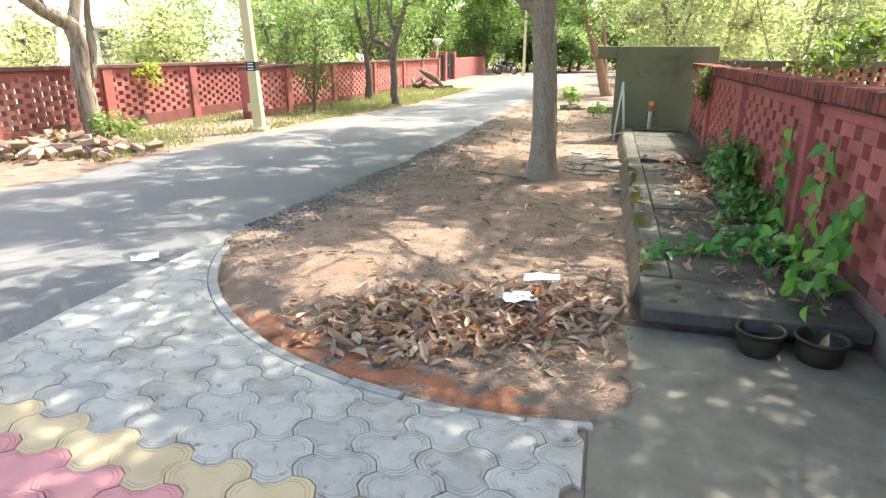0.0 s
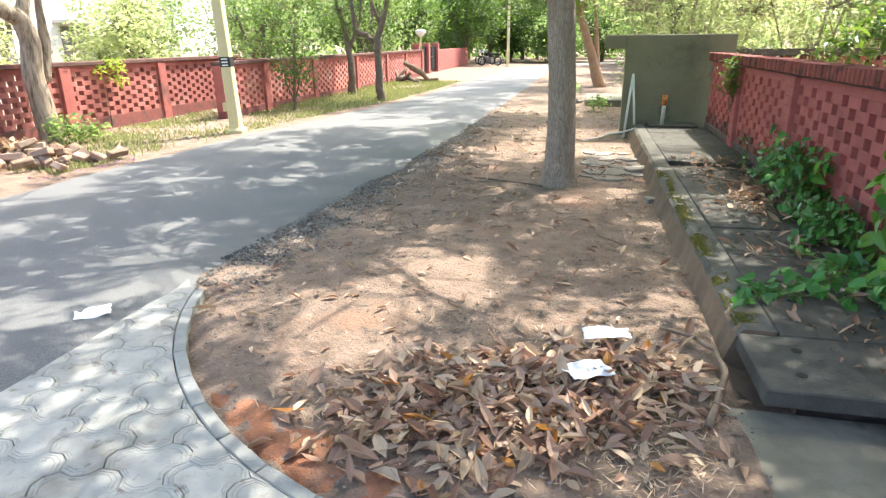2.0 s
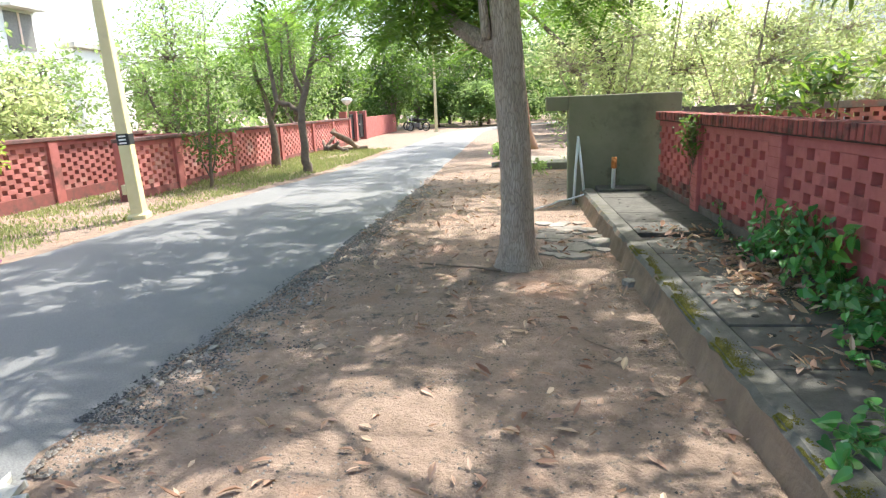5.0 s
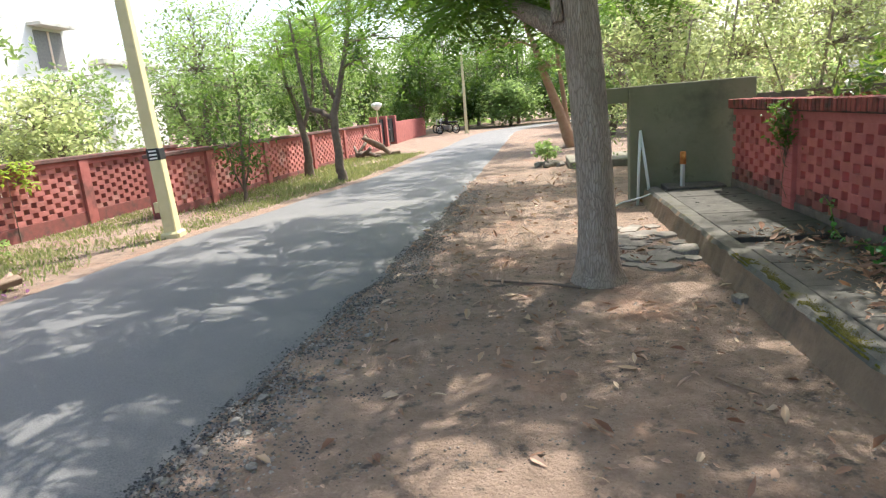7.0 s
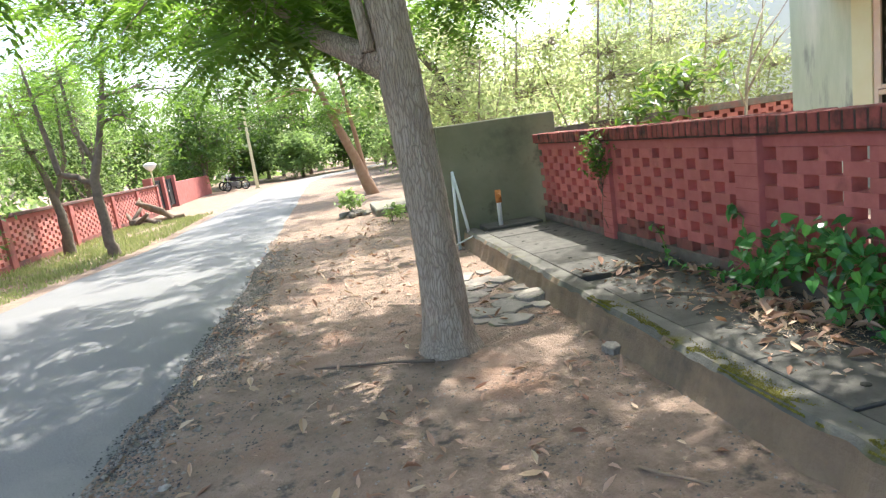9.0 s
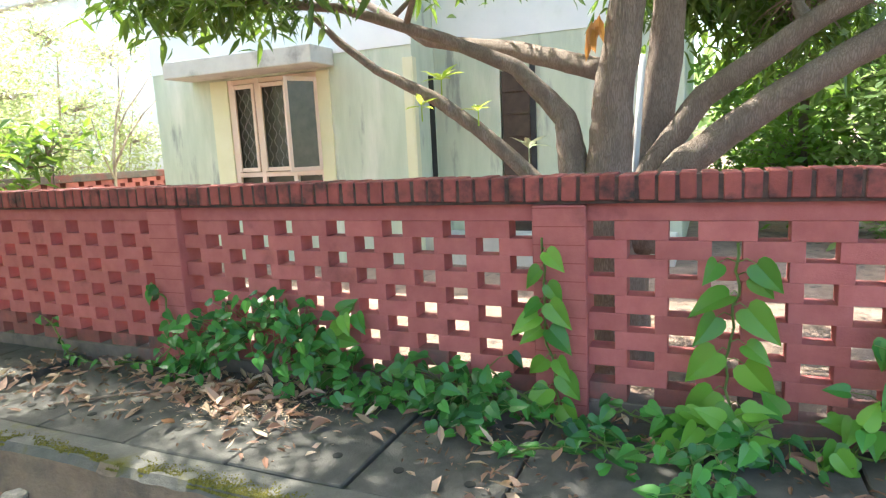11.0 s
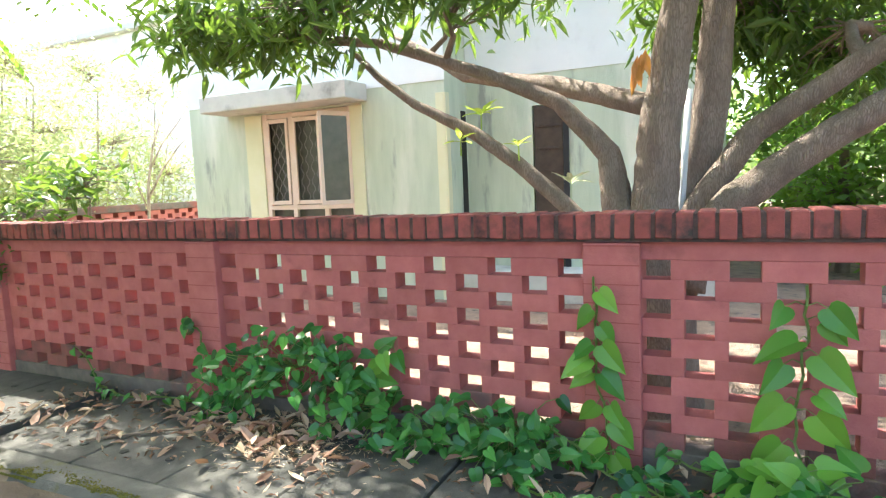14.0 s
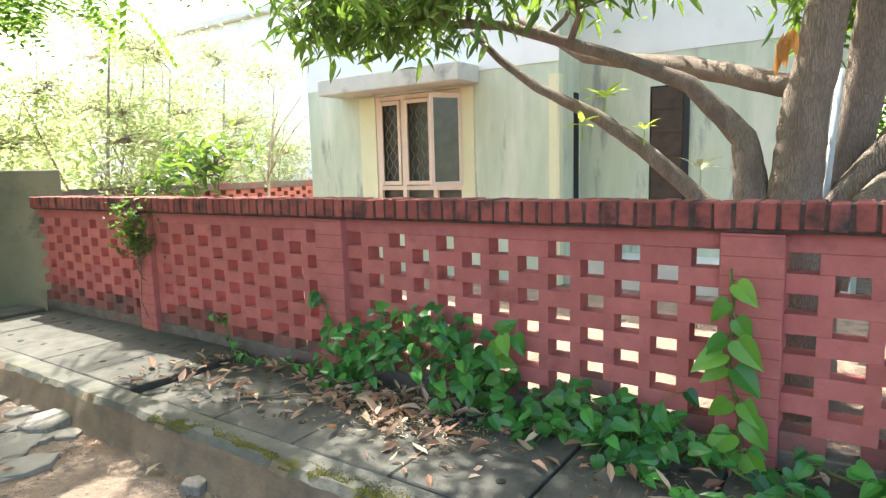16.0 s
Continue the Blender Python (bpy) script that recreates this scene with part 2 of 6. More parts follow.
M_STONE = surf("grey_stone", (0.13, 0.115, 0.10), (0.27, 0.245, 0.215), 25, None, rough=0.95, bump=0.6, rnd=0.3)
M_GRAVEL = surf("road_gravel", (0.09, 0.085, 0.08), (0.26, 0.23, 0.2), 4, None, rough=0.95, bump=0.3, island=0.5)
M_RUBBLE = surf("broken_brick", (0.29, 0.18, 0.135), (0.42, 0.31, 0.24), 5, (0.4, 0.36, 0.3), 2, 0.4, 0.95, 0.5, rnd=0.25)
M_WOOD = surf("old_wood", (0.17, 0.12, 0.085), (0.28, 0.21, 0.155), 10, None, rough=0.9, bump=0.6, stretch=(1, 1, 0.3))
M_MEND = surf("cracked_stone_flag", (0.19, 0.17, 0.15), (0.27, 0.245, 0.215), 5, (0.30, 0.16, 0.13), 1.6, 0.3, 0.9, 0.4, rnd=0.2)
M_LAMP = surf("white_lamp_dome", (0.78, 0.78, 0.76), (0.82, 0.82, 0.80), 4, None, rough=0.4, bump=0)
M_RUBBER = surf("black_rubber", (0.02, 0.02, 0.02), (0.035, 0.035, 0.035), 10, None, rough=0.7, bump=0.1)
M_BIKE = surf("black_motorcycle_paint", (0.02, 0.02, 0.022), (0.03, 0.03, 0.035), 6, None, rough=0.35, bump=0)

L_MAIN = leafy("feathery_leaf", (0.036, 0.11, 0.02), (0.105, 0.21, 0.035), (0.38, 0.62, 0.07), 0.47)
L_MANGO = leafy("mango_leaf", (0.02, 0.062, 0.024), (0.075, 0.15, 0.035), (0.38, 0.58, 0.06), 0.34, 0.33)
L_FAR = leafy("woodland_leaf", (0.09, 0.165, 0.05), (0.20, 0.29, 0.09), (0.45, 0.62, 0.2), 0.52)
# leaf colour lifted to carry haze and glare of the background
L_PALE = leafy("haze_paled_leaf", (0.20, 0.25, 0.09), (0.38, 0.42, 0.19), (0.68, 0.76, 0.36), 0.6)
L_DEEP = leafy("dark_foliage", (0.03, 0.07, 0.02), (0.07, 0.13, 0.03), (0.25, 0.42, 0.06), 0.4)
L_VINE = leafy("pothos_leaf", (0.014, 0.08, 0.024), (0.075, 0.26, 0.05), (0.18, 0.45, 0.06), 0.26, 0.24, by_object=True)
L_DRY = leafy("dry_leaf", (0.16, 0.07, 0.042), (0.48, 0.33, 0.245), (0.5, 0.3, 0.15), 0.15, 0.7)
L_DRYPALE = leafy("bleached_dry_leaf", (0.36, 0.25, 0.16), (0.54, 0.42, 0.31), (0.5, 0.35, 0.2), 0.15, 0.7)
L_GRASS = leafy("grass", (0.12, 0.18, 0.05), (0.33, 0.33, 0.16), (0.4, 0.45, 0.15), 0.35, 0.7)
L_SHOOT = leafy("young_mango_leaf", (0.24, 0.36, 0.05), (0.36, 0.46, 0.08), (0.6, 0.75, 0.1), 0.45)
L_WHITISH = leafy("pale_young_leaf", (0.36, 0.42, 0.28), (0.5, 0.55, 0.4), (0.6, 0.7, 0.4), 0.3)
M_CRUMBS = leafy("dark_leaf_crumb", (0.06, 0.035, 0.022), (0.22, 0.12, 0.075), (0.3, 0.2, 0.1), 0.1, 0.8)
L_PETAL = leafy("purple_petal", (0.35, 0.10, 0.32), (0.55, 0.22, 0.48), (0.6, 0.3, 0.5), 0.3)
L_VINE_B = leafy("large_pothos_leaf", (0.03, 0.16, 0.03), (0.19, 0.40, 0.055), (0.3, 0.6, 0.08), 0.33, 0.25, by_object=True)


# ---- building helpers ----
def smooth(a, b, x):
    t = min(1.0, max(0.0, (x - a) / (b - a)))
    return t * t * (3 - 2 * t)


def ground_z(x, y):
    """Height of the bare ground: a little lower past the kerb than by the paved drive."""
    return -0.075 * smooth(3.4, 7.0, y) - 0.012 + 0.02 * (noise.noise(Vector((x * 0.6, y * 0.6, 0.0)))) * (1 if abs(x) < 40 else 0)


def bm_mesh(name, bm, mat, smooth_faces=False):
    me = bpy.data.meshes.new(name)
    bm.to_mesh(me)
    bm.free()
    me.materials.append(mat)
    if smooth_faces:
        for p in me.polygons:
            p.use_smooth = True
    return me


def part(name, bm, mat, parent=None, label="", smooth_faces=False):
    ob = new(name, bm if isinstance(bm, bpy.types.Mesh) else bm_mesh(name, bm, mat, smooth_faces))
    if parent:
        ob.parent = parent
    if label:
        ob["label"] = label
    return ob


def group_at(name, x, y, z, rz=0.0):
    ob = new(name)
    ob.empty_display_size = 0.1
    ob.matrix_world = pose(x, y, z, 0, 0, rz)
    return ob


def box(bm, x0, y0, z0, x1, y1, z1, bev=0.0, wob=0.0):
    r = bmesh.ops.create_cube(bm, size=1.0)
    for v in r["verts"]:
        v.co = Vector(((x0 + x1) / 2 + v.co.x * (x1 - x0), (y0 + y1) / 2 + v.co.y * (y1 - y0), (z0 + z1) / 2 + v.co.z * (z1 - z0)))
        if wob:
            v.co += Vector((random.uniform(-wob, wob), random.uniform(-wob, wob), random.uniform(-wob, wob)))
    if bev:
        edges = list({e for v in r["verts"] for e in v.link_edges})
        bmesh.ops.bevel(bm, geom=edges, offset=bev, segments=1, affect='EDGES')
    return bm


def boxed(*a, **k):
    return box(bmesh.new(), *a, **k)


def arrays_mesh(name, verts, faces, mat, smooth_faces=False):
    me = bpy.data.meshes.new(name)
    me.from_pydata(verts, [], faces)
    me.materials.append(mat)
    if smooth_faces:
        me.polygons.foreach_set("use_smooth", [True] * len(me.polygons))
    me.update()
    return me


class Soup:
    """Collects vertices and faces of one mesh."""

    def __init__(self):
        self.v, self.f = [], []

    def tube(self, pts, radii, seg=8, rough=0.0, cap=True, ridge=0.0):
        pts = [Vector(p) for p in pts]
        base = len(self.v)
        for i, p in enumerate(pts):
            d = (pts[min(i + 1, len(pts) - 1)] - pts[max(i - 1, 0)])
            d = d.normalized() if d.length > 1e-6 else Vector((0, 0, 1))
            a = d.cross(Vector((1, 0, 0)) if abs(d.x) < 0.8 else Vector((0, 1, 0))).normalized()
            b = d.cross(a)
            for k in range(seg):
                th = 2 * math.pi * k / seg
                r = radii[i]
                if rough:
                    r *= 1 + rough * noise.noise(Vector((p.x * 3 + math.cos(th) * 1.3, p.y * 3 + math.sin(th) * 1.3, p.z * 1.2)))
                if ridge:
                    w = noise.noise(Vector((math.cos(th) * 3.2, math.sin(th) * 3.2, p.z * 1.1))) + 0.6 * noise.noise(Vector((math.cos(th) * 8, math.sin(th) * 8, p.z * 4.5)))
                    r *= 1 - ridge * max(0.0, 0.55 - abs(w) * 2.2)
                self.v.append(tuple(p + a * (math.cos(th) * r) + b * (math.sin(th) * r)))
        for i in range(len(pts) - 1):
            for k in range(seg):
                k2 = (k + 1) % seg
                self.f.append((base + i * seg + k, base + i * seg + k2, base + (i + 1) * seg + k2, base + (i + 1) * seg + k))
        if cap:
            self.f.append(tuple(base + (len(pts) - 1) * seg + k for k in range(seg)))
            self.f.append(tuple(base + seg - 1 - k for k in range(seg)))
        return self

    def leaf(self, p, way, normal, length, width, bend=0.15, fold=0.2):
        """A pointed leaf of eight triangles, bent along its rib."""
        side = way.cross(normal)
        if side.length < 1e-4:
            return
        side.normalize()
        nn = side.cross(way).normalized()
        b = len(self.v)
        for u, w in ((0.0, 0.0), (0.35, 1.0), (0.7, 0.75), (1.0, 0.0)):
            c = p + way * (length * u) - nn * (bend * length * u * u)
            if w == 0:
                self.v.append(tuple(c))
            else:
                e = side * (width * 0.5 * w)
                lift = nn * (fold * width * w)
                self.v += [tuple(c - e + lift), tuple(c), tuple(c + e + lift)]
        # 0 base; 1 2 3; 4 5 6; 7 tip
        self.f += [(b, b + 2, b + 1), (b, b + 3, b + 2), (b + 1, b + 2, b + 5, b + 4), (b + 2, b + 3, b + 6, b + 5), (b + 4, b + 5, b + 7), (b + 5, b + 6, b + 7)]

    def chip(self, p, way, normal, length, width):
        """A small leaf of one folded diamond."""
        side = way.cross(normal)
        if side.length < 1e-4:
            return
        side.normalize()
        b = len(self.v)
        mid = p + way * (length * 0.45)
        self.v += [tuple(p), tuple(mid - side * width * 0.5), tuple(p + way * length), tuple(mid + side * width * 0.5)]
        self.f.append((b, b + 1, b + 2, b + 3))

    def mesh(self, name, mat, smooth_faces=False):
        return arrays_mesh(name, self.v, self.f, mat, smooth_faces)


def rand_dir(flat=1.0):
    while True:
        v = Vector((random.uniform(-1, 1), random.uniform(-1, 1), random.uniform(-1, 1)))
        if 0.05 < v.length < 1:
            v.z *= flat
            return v.normalized()


def curve_pts(a, b, lift, n=6, jitter=0.0):
    a, b = Vector(a), Vector(b)
    out = []
    for i in range(n):
        u = i / (n - 1)
        p = a.lerp(b, u) + Vector((0, 0, lift * 4 * u * (1 - u)))
        if jitter and 0 < i < n - 1:
            p += rand_dir() * jitter
        out.append(p)
    return out


def tree(name, label, base, stems, blobs, leaf_mat, bark, tips=120, clump=34, leaf_len=0.14, leaf_w=0.05, spread=0.35, style="leaf", seed=1, twig_r=0.012, seg=10, category="tree", group="", rough=0.12, limb_r=0.05, ridge=0.0, sub=4, wobble=0.18):
    """stems: lists of (point, radius); blobs: crown ellipsoids (centre, radii, weight). Twigs run from the stems to clumps of leaves."""
    random.seed(seed)
    root = group_at(name, *base)
    off = Vector(base)
    wood, leaves = Soup(), Soup()
    nodes = []
    for stem in stems:
        pts, rad = [], []
        for (p, r), (q, r2) in zip(stem, stem[1:]):
            for k in range(sub):
                u = k / sub
                pts.append(Vector(p).lerp(Vector(q), u) - off)
                rad.append(r + (r2 - r) * u)
        pts.append(Vector(stem[-1][0]) - off)
        rad.append(stem[-1][1])
        for i in range(1, len(pts) - 1):
            pts[i] = pts[i] + rand_dir() * rad[i] * wobble
        wood.tube(pts, rad, seg, rough, True, ridge)
        nodes += [(p, r) for p, r in zip(pts[len(pts) // 3:], rad[len(pts) // 3:])]
    twigs = Soup()
    total = sum(w for _, _, w in blobs)
    limbs = []
    for c, rr, w in blobs:
        n_tip = max(3, int(tips * w / total))
        # a limb from the nearest stem into each blob, then twigs off the limb
        cc = Vector(c) - off
        start, r0 = min(nodes, key=lambda q: (q[0] - cc).length + (0.6 if q[0].z > cc.z else 0))
        lp = curve_pts(start, cc, 0.12 * (cc - start).length, 7, 0.08)
        lr = [max(twig_r * 1.2, min(r0 * 0.7, limb_r) * (1 - 0.75 * i / 6)) for i in range(7)]
        twigs.tube(lp, lr, 6, 0.1)
        for _ in range(n_tip):
            d = rand_dir()
            rad = random.random() ** 0.45
            tip = cc + Vector((d.x * rr[0], d.y * rr[1], d.z * rr[2])) * rad
            src = random.choice(lp[2:])
            tp = curve_pts(src, tip, 0.06, 4, 0.04)
            twigs.tube(tp, [twig_r, twig_r * 0.8, twig_r * 0.55, twig_r * 0.3], 4, cap=False)
            if style == "fern":
                for _k in range(clump):
                    way = (rand_dir(0.45) + (tip - src).normalized() * 0.5 + Vector((0, 0, -0.1))).normalized()
                    o = tip + rand_dir() * spread * 0.35 * random.random()
                    ln = leaf_len * random.uniform(0.7, 1.3)
                    nrm = (Vector((0, 0, 1)) + rand_dir() * 0.35).normalized()
                    side = way.cross(nrm).normalized()
                    for j in range(9):
                        u = 0.12 + 0.88 * j / 8
                        q = o + way * (ln * u) - Vector((0, 0, 0.25 * ln * u * u))
                        ll = leaf_w * (0.55 + 1.2 * u * (1.15 - u))
                        for sgn in (-1, 1):
                            leaves.chip(q, (side * sgn + way * 0.45 + Vector((0, 0, -0.12))).normalized(), nrm, ll * 2.4, ll * 0.9)
            else:
                for _k in range(clump):
                    way = rand_dir(0.7)
                    if style == "droop":
                        way = (way * 0.9 + Vector((0, 0, -0.5))).normalized()
                    o = tip + Vector((random.gauss(0, 1), random.gauss(0, 1), random.gauss(0, 0.8))) * spread * 0.5
                    nrm = (Vector((0, 0, 1)) + rand_dir() * 0.9).normalized()
                    s = random.uniform(0.65, 1.3)
                    if style == "chip":
                        leaves.chip(o, way, nrm, leaf_len * s, leaf_w * s)
                    else:
                        leaves.leaf(o, way, nrm, leaf_len * s, leaf_w * s, 0.2)
    part("trunk", wood.mesh("trunk", bark, True), None, root)
    part("branch", twigs.mesh("branch", bark, True), None, root)["kind"] = "stuff"
    part("crown", leaves.mesh("crown", leaf_mat), None, root)
    tagged(root, label, category, group)
    return root


# ---- ground, road, drive ----
def steps(dense0, dense1, step, far):
    mid = list(np.arange(dense0, dense1 + step / 2, step))
    lo, hi, d, x = [], [], step, dense0
    while x > -far:
        d *= 1.5
        x -= d
        lo.append(x)
    d, x = step, dense1
    while x < far:
        d *= 1.5
        x += d
        hi.append(x)
    return lo[::-1] + [float(v) for v in mid] + hi


def sheet(name, xs, ys, zf, mat):
    v = [(x, y, zf(x, y)) for y in ys for x in xs]
    n = len(xs)
    f = [(j * n + i, j * n + i + 1, (j + 1) * n + i + 1, (j + 1) * n + i) for j in range(len(ys) - 1) for i in range(n - 1)]
    return arrays_mesh(name, v, f, mat, True)


def verge_z(x, y):
    z = ground_z(x, y)
    if x < 0.3 and -3.2 < x and y < 4.4:
        r = math.hypot(x + 0.4, y - 5.03)
        if r > 2.60:
            z = -0.06                      # under the paved drive
    if -3.3 < x < 0.3 and 2.2 < y < 40:
        z += 0.012 * noise.noise(Vector((x * 2.5, y * 2.5, 3.0))) + 0.006 * noise.noise(Vector((x * 9, y * 9, 1.0)))
    if x > 0.28 and x < 1.6 and -6 < y < 12.6:
        z = -0.09
    return z


ground = new("ground", sheet("ground", steps(-11.0, 3.0, 0.14, 900), steps(-1.0, 16.0, 0.14, 900), verge_z, M_DIRT))
tagged(ground, "trodden reddish brown earth with fallen leaves", "ground", kind="structure")


def road_right(y):
    return -3.05 + 0.36 * smooth(5, 12, y) + 0.012 * max(0, y - 12) + 0.07 * noise.noise(Vector((y * 1.1, 5, 0))) + 0.035 * noise.noise(Vector((y * 4.5, 9, 0)))


def road_left(y):
    return -6.95 + 1.45 * smooth(8, 22, y) + 0.03 * max(0, min(y, 40) - 22) + 0.06 * noise.noise(Vector((y * 0.9, 15, 0)))


def build_road():
    v, f, n = [], [], 18
    ys = [-60 + i * 2.0 for i in range(30)] + [i * 0.2 for i in range(0, 110)] + [22 + i * 1.0 for i in range(40)] + [62 + i * 8 for i in range(12)]
    for y in ys:
        a, b = road_left(y), road_right(y)
        bend = 0.03 * max(0, y - 38) ** 2 if y < 80 else 52.9 + (y - 80) * 2.5
        for i in range(n + 1):
            u = i / n
            x = a + (b - a) * u
            z = ground_z(x, y) + 0.035 * min(1.0, 8 * u, 8 * (1 - u)) ** 0.5 + (0.008 if 0 < i < n else -0.02)
            v.append((x + bend, y, z))
    for j in range(len(ys) - 1):
        for i in range(n):
            k = j * (n + 1) + i
            f.append((k, k + 1, k + n + 2, k + n + 1))
    ob = new("road", arrays_mesh("road", v, f, M_ASPHALT, True))
    tagged(ob, "dark grey asphalt lane with crumbling edge", "road", kind="structure")


build_road()

# bedding of the paved drive
bed = bmesh.new()
ring = [(-3.12, -6.0), (0.034, -6.0), (0.034, 2.38)]
for i in range(25):
    a = radians(-82 - (180 - 20.5 - 82) * i / 24)
    ring.append((-0.4 + 2.72 * math.cos(a), 5.03 + 2.72 * math.sin(a)))
ring.append((-3.12, 4.2))
face = bed.faces.new([bed.verts.new((x, y, -0.012)) for x, y in ring])
bmesh.ops.triangulate(bed, faces=[face])
drive = part("pavement", bed, M_SAND)
tagged(drive, "drive of interlocking lobed cement pavers", "pavement", kind="structure")

# cement pad beside the drive and under the pots
pad = part("cement_pad", boxed(0.03, -6.0, -0.2, 1.499, 3.52, -0.015, 0.008), M_PAD)
tagged(pad, "smooth grey cement pad with pale patches", "pavement", kind="structure")

# ---- red jaali wall beside the walk ----
WX = 1.5                                # front face of the honeycomb
PILLARS = [(9.98, 10.22), (7.67, 7.92), (5.09, 5.35), (2.62, 2.87)]
wall_east = group_at("wall_east", WX, 0, 0)
tagged(wall_east, "red painted honeycomb brick wall with soldier coping", "wall", kind="structure")


def brick_mesh(ly, lz, lx, bev=0.004, mat=None, name="brick"):
    return bm_mesh(name, boxed(-lx / 2, -ly / 2, -lz / 2, lx / 2, ly / 2, lz / 2, bev), mat or M_RED)


COURSE, PITCH, GAP = 0.0895, 0.365, 0.125
TOPHOLE = 1.118


def honeycomb(parent, mat, y0, y1, rows, phase, x=0.0, dx=0.115, top=TOPHOLE, soup=None):
    """One bay: bricks with gaps between, every second course shifted by half a pitch."""
    for r in range(rows):
        zc = top - (r + 0.5) * COURSE
        # gaps start at y1 - phase and run down
        edges = []
        g = y1 - phase[r % 2]
        while g > y0 + 0.03:
            edges.append((max(g - GAP, y0), g))
            g -= PITCH
        start = y1
        spans = []
        for a, b in edges:
            if start - b > 0.02:
                spans.append((b, start))
            start = a
        if start - y0 > 0.02:
            spans.append((y0, start))
        for a, b in spans:
            use = M_FOOT if (mat is M_RED and (r == 9 or (r == 8 and random.random() < 0.3))) else mat
            key = (round(b - a, 3), use.name)
            if soup is not None:
                soup.append((x, (a + b) / 2, zc, b - a))
                continue
            me = BRICKS.get(key)
            if me is None:
                me = BRICKS[key] = brick_mesh(b - a, COURSE - (0.0006 if mat is M_RED else 0.002), dx, 0.0018 if mat is M_RED else 0.004, use)
            ob = new("brick", me)
            ob.parent = parent
            ob.matrix_local = pose(x + dx / 2 + random.uniform(-0.0012, 0.0012), (a + b) / 2, zc)


BRICKS = {}


def wall_base():
    # plinth, top course and pillars
    part("plinth", boxed(-0.012, 2.0, -0.1, 0.13, 12.2, TOPHOLE - 10 * COURSE, 0.006), M_PLINTH, wall_east, "dark mossy plinth")
    part("top_course", boxed(0.0, 2.0, TOPHOLE, 0.115, 12.2, 1.215, 0.004), M_RED, wall_east)
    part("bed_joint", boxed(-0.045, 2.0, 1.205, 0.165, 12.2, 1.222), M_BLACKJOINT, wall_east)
    for a, b in PILLARS:
        p = part("pillar", boxed(-0.052, a, -0.1, 0.17, b, 1.2, 0.006), M_RED, wall_east)
        z = 0.2
        while z < 1.19:
            part("pillar_joint", boxed(-0.0532, a + 0.004, z, -0.050, b - 0.004, z + 0.005), M_REDJOINT, p)
            z += COURSE
    part("rear_run", boxed(0.0, -8.0, -0.1, 0.115, 2.0, 1.33, 0.004), M_RED, wall_east)


wall_base()
BAYS = [(10.22, 12.2, (0.0, 0.1825)), (7.92, 9.98, (0.10, 0.2825)), (5.35, 7.67, (0.0, 0.1825)), (2.87, 5.09, (0.0, 0.1825))]

# ---- platform of slabs over the drain ----
platform = group_at("slab_walk", 0.3, 3.5, 0)
tagged(platform, "raised walk of grey cover slabs over a drain", "pavement", kind="structure")
PZ = 0.145


